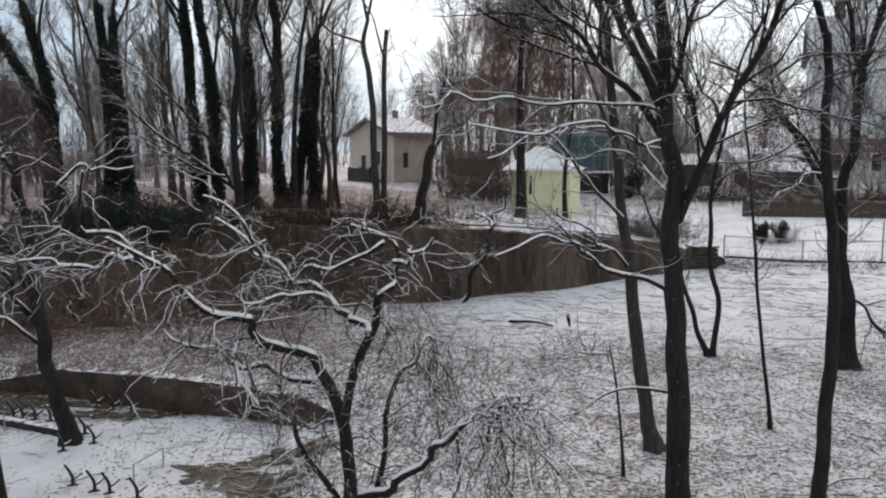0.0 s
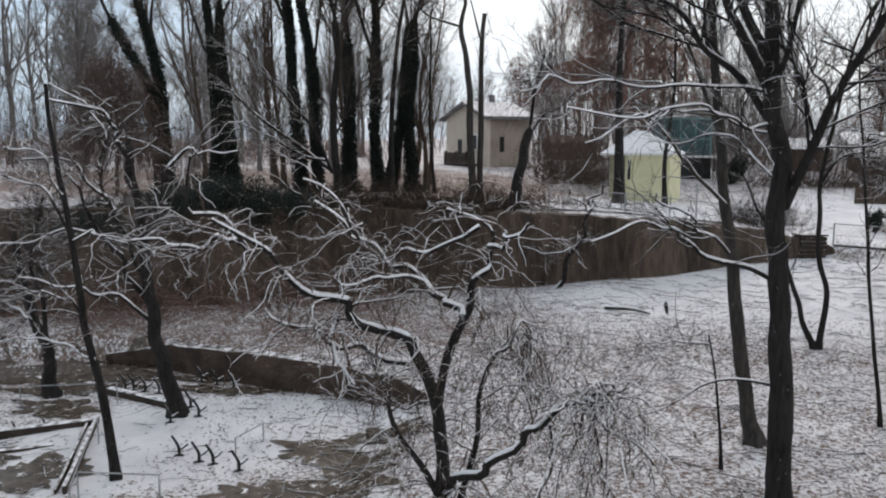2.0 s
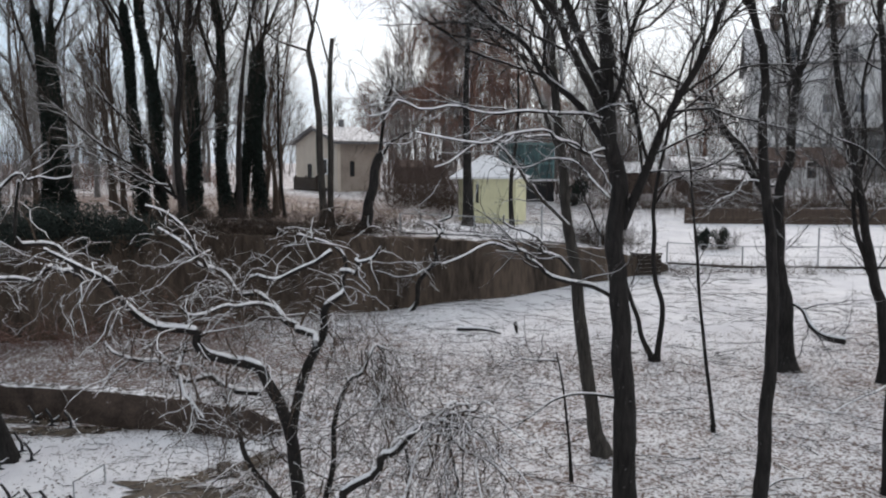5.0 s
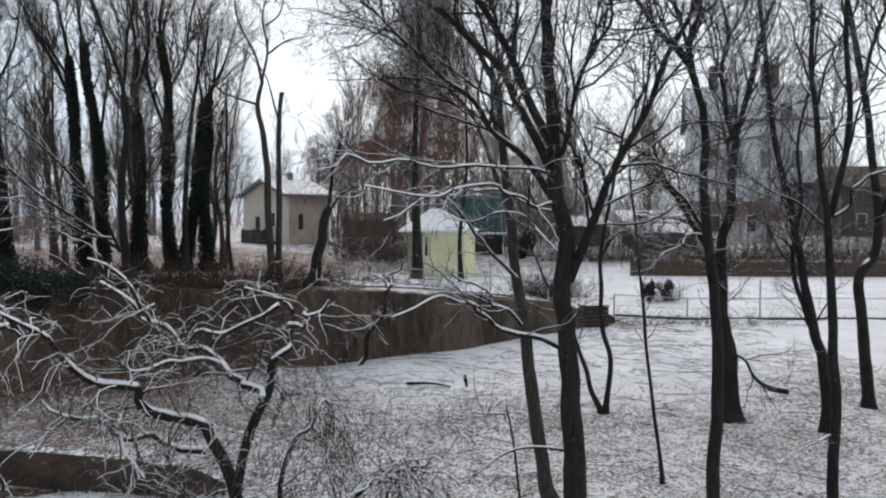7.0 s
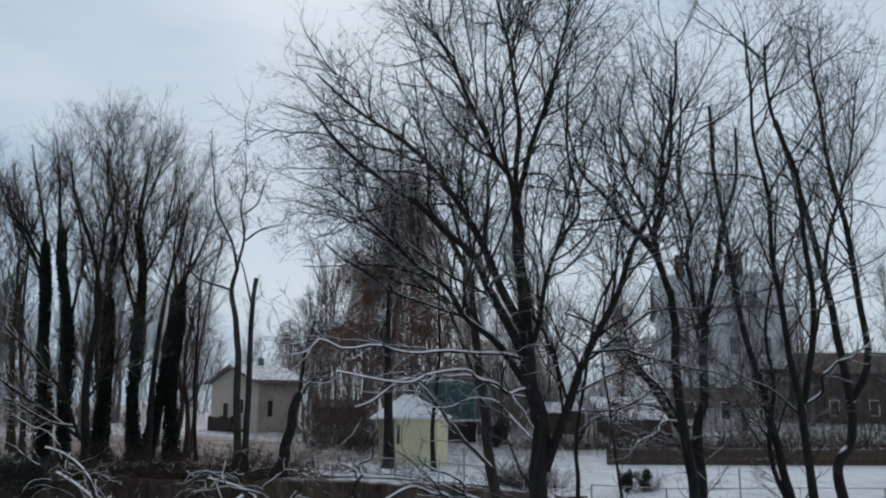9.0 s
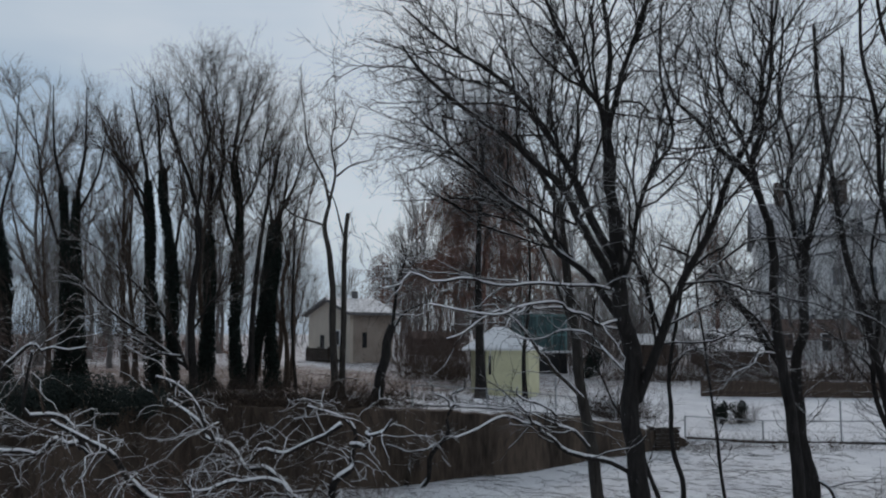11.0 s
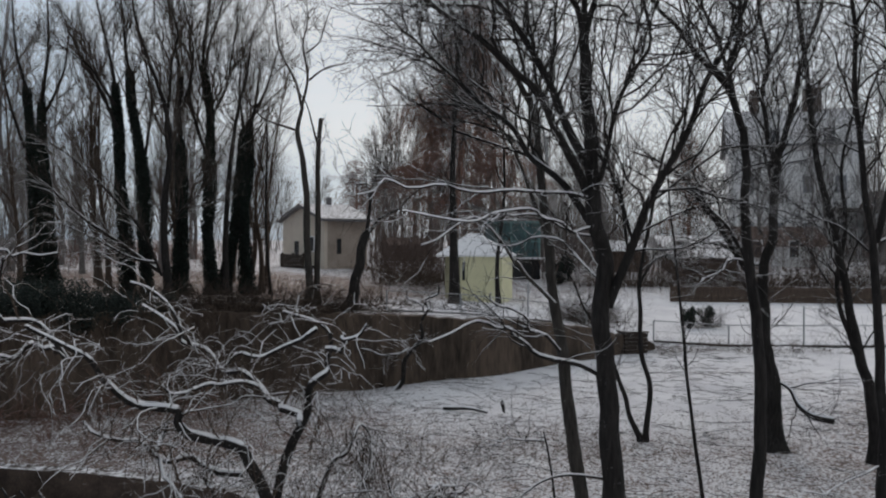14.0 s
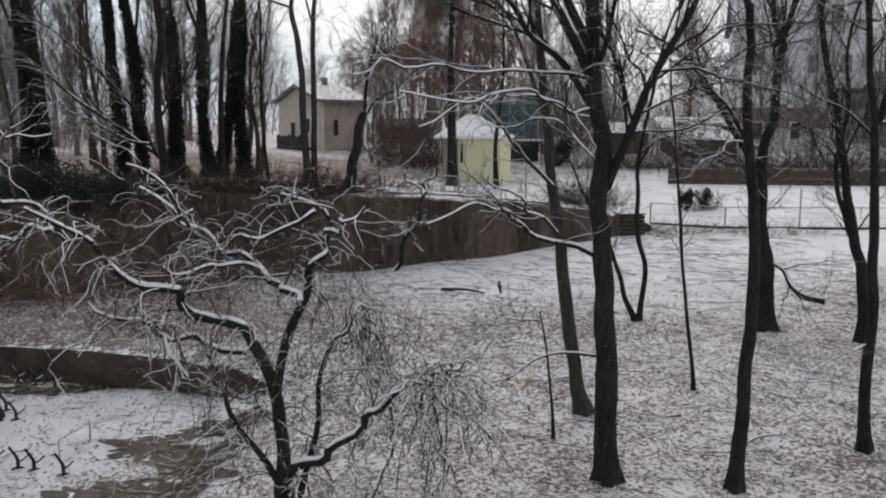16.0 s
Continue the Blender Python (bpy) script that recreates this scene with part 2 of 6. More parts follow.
def boxes(*items, bevel=0.0):
    """One bmesh of boxes: each (x0, y0, z0, x1, y1, z1)."""
    bm = bmesh.new()
    for x0, y0, z0, x1, y1, z1 in items:
        r = bmesh.ops.create_cube(bm, size=1.0)
        bmesh.ops.scale(bm, vec=(x1 - x0, y1 - y0, z1 - z0), verts=r["verts"])
        bmesh.ops.translate(bm, vec=((x0 + x1) / 2, (y0 + y1) / 2, (z0 + z1) / 2), verts=r["verts"])
    if bevel:
        bmesh.ops.bevel(bm, geom=bm.edges[:], offset=bevel, segments=1, affect="EDGES")
    return bm


def prism(outline, y0, y1):
    """A solid from an outline in x and z, between two values of y."""
    bm = bmesh.new()
    a = [bm.verts.new((x, y0, z)) for x, z in outline]
    b = [bm.verts.new((x, y1, z)) for x, z in outline]
    bm.faces.new(a)
    bm.faces.new(b[::-1])
    for i in range(len(a)):
        j = (i + 1) % len(a)
        bm.faces.new((a[j], a[i], b[i], b[j]))
    return bm


def empty(name, x, y, z, turn=0.0, label="", category="", group="", kind=""):
    ob = new(name)
    ob.location, ob.rotation_euler = (x, y, z), (0, 0, radians(turn))
    return tagged(ob, label, category, group, kind)


def spline(points, k):
    """k points evenly along a smooth curve through the points."""
    p = np.asarray(points, float)
    if len(p) < 3:
        u = np.linspace(0, 1, k)[:, None]
        return p[0] * (1 - u) + p[-1] * u
    q = np.vstack([2 * p[0] - p[1], p, 2 * p[-1] - p[-2]])
    u = np.linspace(0, len(p) - 1 - 1e-6, k)
    i, f = u.astype(int), (u % 1)[:, None]
    a, b, c, d = q[i], q[i + 1], q[i + 2], q[i + 3]
    return 0.5 * (2 * b + (c - a) * f + (2 * a - 5 * b + 4 * c - d) * f ** 2 + (3 * b - a - 3 * c + d) * f ** 3)


def tubes(P, R, sides):
    """Vertices and quads of tapered tubes along n polylines P (n, k, 3) with radii R (n, k)."""
    n, k, _ = P.shape
    T = np.gradient(P, axis=1)
    T /= np.linalg.norm(T, axis=2, keepdims=True) + 1e-9
    ref = np.where(np.abs(T[:, :1, 2:3]) > 0.8, np.array([[[1.0, 0, 0]]]), np.array([[[0, 0, 1.0]]]))
    ref = np.broadcast_to(ref, T.shape)
    U = np.cross(T, ref)
    U /= np.linalg.norm(U, axis=2, keepdims=True) + 1e-9
    V = np.cross(U, T)
    a = np.arange(sides) * 2 * np.pi / sides
    ring = U[:, :, None] * np.cos(a)[:, None] + V[:, :, None] * np.sin(a)[:, None]
    verts = (P[:, :, None] + ring * R[:, :, None, None]).reshape(-1, 3)
    base = (np.arange(n)[:, None, None] * k + np.arange(k - 1)[None, :, None]) * sides
    j = np.arange(sides)[None, None, :]
    j2 = (j + 1) % sides
    quads = np.stack([base + j, base + j2, base + sides + j2, base + sides + j], -1).reshape(-1, 4)
    return verts, quads


def join(chunks):
    vs, qs, o = [], [], 0
    for v, q in chunks:
        vs.append(v)
        qs.append(q + o)
        o += len(v)
    return np.vstack(vs), np.vstack(qs)


def grow(P, R, count, length, angle, k, wobble, up, rng, lo=0.15, thin=0.55, rmin=0.004, taper=0.28):
    """Twigs that sprout from n polylines: count of them in all, with lengths drawn from the range, turned off by the angles (degrees)."""
    n, kk, _ = P.shape
    L = np.linalg.norm(np.diff(P, axis=1), axis=2).sum(1)
    i = rng.choice(n, count, p=L / L.sum())
    u = lo + (1 - lo) * rng.random(count)
    s = u * (kk - 1)
    a = np.minimum(s.astype(int), kk - 2)
    f = (s - a)[:, None]
    pos = P[i, a] * (1 - f) + P[i, a + 1] * f
    rad = R[i, a] * (1 - f[:, 0]) + R[i, a + 1] * f[:, 0]
    T = P[i, a + 1] - P[i, a]
    T /= np.linalg.norm(T, axis=1, keepdims=True) + 1e-9
    X = np.cross(T, rng.normal(size=(count, 3)))
    X /= np.linalg.norm(X, axis=1, keepdims=True) + 1e-9
    ang = np.radians(rng.uniform(*angle, count))[:, None]
    D = np.cos(ang) * T + np.sin(ang) * X
    ln = rng.uniform(*length, count) * (1.15 - 0.6 * u)
    Q = np.empty((count, k, 3))
    Q[:, 0] = pos
    for j in range(1, k):
        D = D + rng.normal(size=D.shape) * wobble + np.array([0, 0, up])
        D /= np.linalg.norm(D, axis=1, keepdims=True)
        Q[:, j] = Q[:, j - 1] + D * (ln / (k - 1))[:, None]
    r0 = np.maximum(np.minimum(rad * thin, ln * 0.0085 + 0.0015), rmin)
    return Q, r0[:, None] * np.linspace(1, taper, k)[None]


def snow_cap(P, R, fat=0.6, lift=0.65, cling=0.975):
    """A ridge of snow lying along the upper side of level stretches."""
    T = np.gradient(P, axis=1)
    T /= np.linalg.norm(T, axis=2, keepdims=True) + 1e-9
    level = np.clip((cling - np.abs(T[:, :, 2])) / 0.22, 0, 1)
    r = np.minimum(R * fat + 0.0015, 0.034) * level
    Q = P.copy()
    Q[:, :, 2] += np.maximum(R * lift, R - 0.45 * r)
    return tubes(Q, r, 5)


# ---- the lie of the land ----
FRONT = ((-30, 0, 8, 12, 23, 30, 37, 49, 70, 150, 3000), (-0.2, -0.1, 0.0, 0.1, 0.7, 1.15, 1.8, 3.0, 3.6, 4.4, 4.4))
WALL_X = (-60.0, -11.1, -4.8, -0.7, 3.5, 6.6, 9.4)
WALL_Y = (6.0, 19.75, 21.5, 22.74, 24.4, 26.4, 28.2)
TOP_X = (-60, -11, -4.8, -0.7, 3.5, 6.6, 9.4, 12, 40)
TOP_Z = (2.9, 2.85, 2.8, 2.62, 2.30, 1.84, 1.14, 1.1, 1.1)
MID_Z = (3.0, 3.0, 2.95, 2.5, 2.0, 1.85, 1.8, 1.75, 1.75)
LOW_X = (-40.0, -14.0, -9.66, -7.95, -5.06, -2.61, -1.9)
LOW_Y = (12.0, 17.3, 17.97, 17.43, 16.26, 15.36, 14.6)
LOW_H = (0.45, 0.45, 0.5, 0.53, 0.66, 0.58, 0.5)
PATIO = -0.4


def wall_y(x):
    return np.interp(x, WALL_X, WALL_Y)


def ground_z(x, y):
    x, y = np.asarray(x, float), np.asarray(y, float)
    z1 = np.interp(y, *FRONT)
    yw = np.where(x > 9.4, 28.2, wall_y(x))
    top, mid = np.interp(x, TOP_X, TOP_Z), np.interp(x, TOP_X, MID_Z)
    house = np.interp(y, (50, 70, 150), (3.05, 3.6, 4.4))
    s = np.clip((y - yw) / (38 - yw), 0, 1)
    z2 = np.where(y < 38, top + (mid - top) * s, mid + (house - mid) * np.clip((y - 38) / 12, 0, 1))
    back = np.clip((y - yw) / 0.25, 0, 1)
    z = z1 * (1 - back) + z2 * back
    # sunken yard in front of the low wall, running out in a slope beside the cherry tree
    yl = np.interp(x, LOW_X, LOW_Y)
    west = np.clip((-0.9 - x) / 2.0, 0, 1)
    crest = PATIO + np.interp(x, LOW_X, LOW_H)
    z = np.where((y > yl) & (y < yw), z - (z - crest) * np.exp(-np.maximum(y - yl, 0) / 1.6) * west, z)
    low = np.clip((yl + 0.22 - y) / 0.15, 0, 1) * west
    z = z * (1 - low) + np.minimum(z, PATIO) * low
    near = np.clip((20 - np.abs(x)) / 3, 0, 1) * np.clip((32 - y) / 3, 0, 1)
    return z + near * 0.03 * np.sin(x * 1.7 + np.sin(y * 0.9) * 2) * np.sin(y * 1.3)


def gz(x, y):
    return float(ground_z(x, y))


def build_ground():
    xs = np.concatenate([-np.geomspace(3000, 42, 14), np.arange(-40, -16, 1.0), np.arange(-16, 14, 0.16), np.arange(14, 40, 1.0), np.geomspace(41, 3000, 14)])
    ys = np.concatenate([-np.geomspace(3000, 11, 10), np.arange(-10, 6, 1.0), np.arange(6, 30, 0.125), np.arange(30, 60, 0.8), np.geomspace(61, 3000, 16)])
    X, Y = np.meshgrid(xs, ys)
    Z = ground_z(X, Y)
    rng = np.random.default_rng(5)
    near = (np.abs(X) < 20) & (Y > 4) & (Y < 32)
    Z += np.where(near, rng.normal(size=Z.shape) * 0.003, 0)
    nx = len(xs)
    i = np.arange(len(ys) - 1)[:, None] * nx + np.arange(nx - 1)[None]
    quads = np.stack([i, i + 1, i + nx + 1, i + nx], -1).reshape(-1, 4)
    me = mesh_np("ground", np.stack([X, Y, Z], -1).reshape(-1, 3), quads, M_GROUND)
    return tagged(new("ground", me), "sloping ground under thin broken snow and brown leaves", "ground", kind="structure")


build_ground()


def strip_wall(name, xs, ys, tops, bottoms, thick, material, label, dx=0.25, lip=0.0):
    """A wall that follows a line in plan, with uneven top."""
    x = np.arange(xs[0], xs[-1], dx)
    y = np.interp(x, xs, ys)
    rng = np.random.default_rng(7)
    t, b = np.interp(x, xs, tops) + rng.normal(size=len(x)) * lip, np.interp(x, xs, bottoms)
    k = len(x)
    v = np.concatenate([np.stack([x, y, b], -1), np.stack([x, y + 0.01, t], -1), np.stack([x, y + thick, t], -1), np.stack([x, y + thick, b], -1)])
    i = np.arange(k - 1)
    q = np.concatenate([np.stack([i + a * k, i + 1 + a * k, i + 1 + c * k, i + c * k], -1) for a, c in ((0, 1), (1, 2), (2, 3))])
    me = mesh_np(name, v, q, material, False)
    return tagged(new(name, me), label, "wall", kind="structure")


strip_wall("retaining_wall", WALL_X, np.array(WALL_Y) - 0.22, np.interp(WALL_X, TOP_X, TOP_Z) + 0.06, (-1, 0.2, 0.3, 0.4, 0.5, 0.6, 0.8), 0.5, M_WALL,
           "tall dark stained concrete retaining wall with snow behind", lip=0.02)
strip_wall("low_wall", LOW_X[2:], np.array(LOW_Y[2:]) - 0.06, PATIO + np.array((0.14,) + LOW_H[3:]) + 0.03, [-0.6] * 5, 0.35, M_LOWWALL,
           "low dark damp wall round the sunken yard", lip=0.012)

# ---- trees: trunk and limb lines in metres from each trunk's foot ----
TREES = {}


def plant(key, x, y):
    """Begins a tree whose foot stands at x, y."""
    TREES[key] = ((x, y), [])


def limb(key, kind, thick, thin, line):
    """Adds one stem or bough, with its radius at either end and its line from the foot."""
    TREES[key][1].append((kind, thick, thin, line))


plant('A', 2.96, 10.27)
limb('A', 'trunk', 0.145, 0.062, [(0, 0, 0), (-0.04, 0, 1.18), (-0.11, 0, 2.27), (-0.15, 0, 2.99), (-0.2, 0, 3.69), (-0.24, 0, 4.37), (-0.33, 0, 4.95), (-0.36, 0, 5.64), (-0.42, 0, 6.42), (-0.47, 0, 6.99)])
limb('A', 'limb', 0.06, 0.012, [(-0.36, 0, 5.09), (-0.75, -0.21, 5.61), (-1.07, -0.43, 5.99), (-1.44, -0.64, 6.41), (-1.92, -0.86, 6.75), (-2.39, -1.07, 7.1), (-2.77, -1.29, 7.34), (-3.08, -1.5, 7.57)])
limb('A', 'limb', 0.06, 0.012, [(-0.37, 0, 5.43), (-0.59, 0.17, 6.08), (-0.84, 0.34, 6.68), (-1.18, 0.51, 7.39), (-1.53, 0.69, 7.88), (-1.98, 0.86, 8.23), (-2.51, 1.03, 8.62), (-2.9, 1.2, 9.03)])
limb('A', 'limb', 0.04, 0.01, [(-0.46, 0, 6.96), (-0.63, -0.16, 7.38), (-0.89, -0.32, 7.62), (-1.2, -0.48, 8.2), (-1.44, -0.64, 8.62), (-1.8, -0.8, 9.03)])
limb('A', 'limb', 0.04, 0.01, [(-0.47, 0, 6.99), (-0.31, 0.16, 7.86), (-0.28, 0.32, 8.69), (-0.32, 0.48, 9.4), (-0.48, 0.64, 10.21), (-0.64, 0.8, 10.97)])
limb('A', 'limb', 0.04, 0.01, [(-0.46, 0, 6.96), (-0.24, 0, 7.52), (-0.12, 0, 7.97), (0.11, 0, 8.44), (0.33, 0, 9.39), (0.43, 0, 10.37)])
limb('A', 'limb', 0.035, 0.01, [(-0.36, 0, 5.09), (-0.2, -0.17, 5.56), (-0.09, -0.33, 6.09), (0.04, -0.5, 6.52), (0.19, -0.67, 6.87), (-0.01, -0.83, 7.64), (-0.01, -1, 8.28)])
limb('A', 'limb', 0.05, 0.01, [(-0.35, 0, 4.75), (-0.86, 0.3, 5.38), (-1.17, 0.6, 5.83), (-1.57, 0.9, 6.31), (-2.16, 1.2, 6.81), (-2.54, 1.5, 7.34), (-2.94, 1.8, 7.81)])
limb('A', 'limb', 0.065, 0.015, [(-0.14, 0, 3.76), (0.07, -0.15, 4.24), (0.27, -0.3, 4.84), (0.35, -0.45, 5.14), (0.6, -0.6, 5.73), (0.85, -0.75, 6.39), (1.09, -0.9, 6.84), (1.27, -1.05, 7.64), (1.32, -1.2, 8.43)])
limb('A', 'snowlimb', 0.02, 0.006, [(-0.25, 0, 5.04), (-0.72, -0.2, 5.1), (-1.42, -0.4, 5.11), (-2.08, -0.6, 5.12), (-2.72, -0.8, 5.13), (-3.14, -1, 5.04)])
limb('A', 'snowlimb', 0.02, 0.006, [(-0.26, 0, 4.59), (-0.67, -0.3, 4.69), (-1.13, -0.6, 4.85), (-1.62, -0.9, 4.86), (-2.14, -1.2, 4.75), (-2.73, -1.5, 4.84)])
limb('A', 'snowlimb', 0.014, 0.006, [(-0.33, 0, 4.62), (-0.97, -0.16, 4.84), (-1.4, -0.32, 4.9), (-1.69, -0.48, 4.8), (-2.02, -0.64, 4.71), (-2.53, -0.8, 4.55)])
limb('A', 'snowlimb', 0.014, 0.005, [(-0.27, 0, 4.1), (-0.54, 0.2, 4.44), (-0.86, 0.4, 4.61), (-1.25, 0.6, 4.46), (-1.59, 0.8, 4.5)])
limb('A', 'snowlimb', 0.032, 0.009, [(-0.23, 0, 2.92), (-0.72, -0.1, 3.07), (-1.09, -0.2, 3.23), (-1.38, -0.3, 3.45), (-1.6, -0.4, 3.58), (-1.94, -0.5, 3.61), (-2.4, -0.6, 3.44)])
limb('A', 'snowlimb', 0.02, 0.006, [(-0.74, 0, 3.22), (-1.18, -0.33, 3.49), (-1.51, -0.67, 3.78), (-1.74, -1, 3.93)])
limb('A', 'barelimb', 0.02, 0.006, [(-0.19, 0, 1.66), (-0.56, -0.1, 1.66), (-0.93, -0.2, 1.62), (-1.26, -0.3, 1.5), (-1.58, -0.4, 1.37), (-1.92, -0.5, 1.31)])
plant('B', 3.23, 12.59)
limb('B', 'trunk', 0.115, 0.04, [(0, 0, 0), (-0.16, 0.04, 0.76), (-0.34, 0.07, 1.91), (-0.44, 0.11, 2.78), (-0.54, 0.15, 3.55), (-0.68, 0.19, 4.64), (-0.75, 0.22, 5.47), (-0.85, 0.26, 6.32), (-1.2, 0.3, 7.2)])
limb('B', 'snowlimb', 0.03, 0.01, [(-0.58, 0, 3.52), (-1.04, -0.2, 3.99), (-1.32, -0.4, 4.31), (-1.75, -0.6, 4.71), (-2.01, -0.8, 4.93)])
limb('B', 'limb', 0.03, 0.008, [(-0.72, 0, 4.56), (-0.98, 0.25, 5.3), (-1.34, 0.5, 6.16), (-1.94, 0.75, 6.81), (-2.47, 1, 7.12)])
limb('B', 'limb', 0.025, 0.008, [(-0.9, 0, 6.19), (-0.66, 0.33, 7.05), (-0.49, 0.67, 7.95), (-0.61, 1, 9.01)])
plant('C', 5.56, 17.57)
limb('C', 'trunk', 0.058, 0.03, [(0, 0, 0), (-0.27, 0, 0.65), (-0.5, 0, 1.38), (-0.67, 0, 1.8), (-0.8, 0, 2.34)])
limb('C', 'trunk', 0.06, 0.02, [(0.06, 0, -0), (0.16, 0, 1.13), (-0.03, 0, 1.86), (-0.07, 0, 2.93), (0, 0, 3.87), (0.23, 0, 5.03), (0.48, 0, 6.16), (0.92, 0, 7.05)])
limb('C', 'limb', 0.03, 0.008, [(-0.08, 0, 3.29), (0.32, 0.12, 3.87), (0.85, 0.25, 4.01), (1.62, 0.38, 4.28), (2.05, 0.5, 4.1)])
limb('C', 'limb', 0.03, 0.008, [(-0.8, 0, 2.28), (-1.29, -0.17, 2.83), (-1.58, -0.33, 3.54), (-1.75, -0.5, 4.44)])
plant('D', 5.33, 13.54)
limb('D', 'trunk', 0.033, 0.012, [(0, 0, 0), (-0.18, 0, 1.27), (-0.34, 0, 2.5), (-0.45, 0, 3.7), (-0.58, 0, 4.78), (-0.65, 0, 5.57)])
plant('E', 8.06, 16.81)
limb('E', 'trunk', 0.2, 0.12, [(0, 0, 0), (-0.06, 0, 1.05), (-0.19, 0, 2.23), (-0.26, 0, 3.03)])
limb('E', 'limb', 0.11, 0.03, [(-0.26, 0, 2.98), (-0.11, 0.04, 4.06), (-0.02, 0.07, 4.84), (0.09, 0.11, 5.84), (0.13, 0.15, 5.81), (0.37, 0.19, 6.9), (0.74, 0.23, 7.88), (1.05, 0.26, 8.89), (1.19, 0.3, 10.28)])
limb('E', 'limb', 0.06, 0.02, [(0.06, 0, 5.8), (-0.25, -0.1, 6.49), (-0.42, -0.2, 7.18), (-0.26, -0.3, 7.99), (-0.57, -0.4, 9.38), (-0.45, -0.5, 10.67)])
limb('E', 'limb', 0.08, 0.02, [(-0.26, 0, 2.98), (-0.57, 0.2, 3.83), (-0.88, 0.4, 4.51), (-1.31, 0.6, 5.19), (-1.8, 0.8, 5.77), (-2.7, 1, 6.12)])
limb('E', 'snowlimb', 0.05, 0.012, [(-0.46, 0, 3.38), (-0.97, -0.25, 4.28), (-1.56, -0.5, 4.92), (-1.96, -0.75, 5.44), (-1.92, -1, 5.93)])
limb('E', 'barelimb', 0.03, 0.07, [(0.04, 0, 1.41), (0.16, -0.33, 1.23), (0.31, -0.67, 0.94), (0.67, -1, 0.75)])
limb('E', 'snowlimb', 0.03, 0.01, [(-0.37, 0, 3.77), (-0.98, -0.33, 3.86), (-1.45, -0.67, 3.69), (-1.96, -1, 3.43)])
plant('F', 4.47, 9.87)
limb('F', 'trunk', 0.09, 0.045, [(0, 0, 0), (0.05, 0.03, 0.67), (0.09, 0.05, 1.61), (0.14, 0.07, 2.52), (0.13, 0.1, 3.22), (0.06, 0.12, 3.83), (-0.04, 0.15, 4.71), (-0.03, 0.18, 5.34), (-0.06, 0.2, 5.9)])
limb('F', 'limb', 0.045, 0.012, [(-0.15, 0, 5.87), (-0.21, 0.2, 6.32), (-0.49, 0.4, 6.78), (-0.78, 0.6, 7.22), (-0.94, 0.8, 7.61), (-1.09, 1, 8.35)])
limb('F', 'limb', 0.04, 0.012, [(-0.15, 0, 5.87), (-0.31, -0.12, 6.41), (-0.38, -0.24, 6.86), (-0.31, -0.36, 7.45), (-0.17, -0.48, 8.25), (-0.17, -0.6, 8.89)])
limb('F', 'limb', 0.025, 0.01, [(-0.29, 0, 6.36), (-0.25, 0.15, 6.95), (-0.44, 0.3, 7.49), (-0.44, 0.45, 8.2), (-0.29, 0.6, 8.94)])
limb('F', 'limb', 0.02, 0.008, [(-0.27, 0, 6.92), (-0.07, -0.2, 7.16), (-0.04, -0.4, 7.66), (0.13, -0.6, 8.15)])
plant('G', 6.84, 11.00)
limb('G', 'trunk', 0.085, 0.05, [(0, 0, 0), (-0.06, 0, 0.81), (-0.05, 0, 1.93), (-0.1, 0, 2.8), (-0.15, 0, 3.72), (-0.2, 0, 4.58)])
limb('G', 'limb', 0.05, 0.015, [(-0.2, 0, 4.54), (-0.29, 0.1, 5.4), (-0.31, 0.2, 6.44), (-0.33, 0.3, 7.69), (-0.4, 0.4, 8.89), (-0.39, 0.5, 10.13)])
limb('G', 'limb', 0.05, 0.015, [(-0.17, 0, 4.54), (-0.06, -0.1, 5.62), (-0.16, -0.2, 6.77), (-0.33, -0.3, 7.93), (-0.63, -0.4, 9.07), (-0.7, -0.5, 9.66)])
limb('G', 'snowlimb', 0.02, 0.006, [(-0.13, 0, 4.54), (-0.04, -0.12, 4.77), (0.06, -0.25, 5), (0.31, -0.38, 5.18), (0.56, -0.5, 5.37)])
limb('G', 'limb', 0.02, 0.006, [(-0.22, 0, 4.39), (-0.47, 0.27, 4.7), (-0.74, 0.53, 4.86), (-1.03, 0.8, 5.11)])
limb('G', 'snowlimb', 0.015, 0.005, [(-0.08, 0, 1.54), (-0.55, -0.2, 1.44), (-1.12, -0.4, 1.27), (-1.61, -0.6, 1.31)])
plant('H', 9.67, 15.94)
limb('H', 'trunk', 0.12, 0.03, [(0, 0, 0), (-0.09, 0, 1.22), (-0.33, 0, 2.01), (-0.58, 0, 3.12), (-0.84, 0, 4.31), (-1.31, 0, 6.2), (-1.58, 0, 8.7), (-1.65, 0, 10.33)])
limb('H', 'limb', 0.06, 0.015, [(-0.3, 0, 1.9), (-0.49, 0, 2.56), (-0.67, 0, 3.44), (-0.63, 0, 4.52), (-0.6, 0, 6.1), (-0.3, 0, 7.59), (-0.13, 0, 8.76)])
plant('N', 11.61, 17.51)
limb('N', 'trunk', 0.13, 0.05, [(0, 0, 0), (-0.2, 0, 1.59), (-0.29, 0, 2.84), (0.08, 0, 3.49), (-0.03, 0, 5.34), (-0.29, 0, 6.84), (-0.62, 0, 8.48), (-1.2, 0, 10.53)])
limb('N', 'limb', 0.09, 0.02, [(0.05, 0, 4.1), (0.53, 0.1, 5.6), (0.51, 0.2, 7.91), (0.19, 0.3, 9.89), (0.05, 0.4, 11.66), (0.03, 0.5, 12.79)])
limb('N', 'limb', 0.05, 0.015, [(-0.29, 0, 6.84), (-0.07, -0.17, 8.08), (0.44, -0.33, 9.72), (0.55, -0.5, 11.34)])
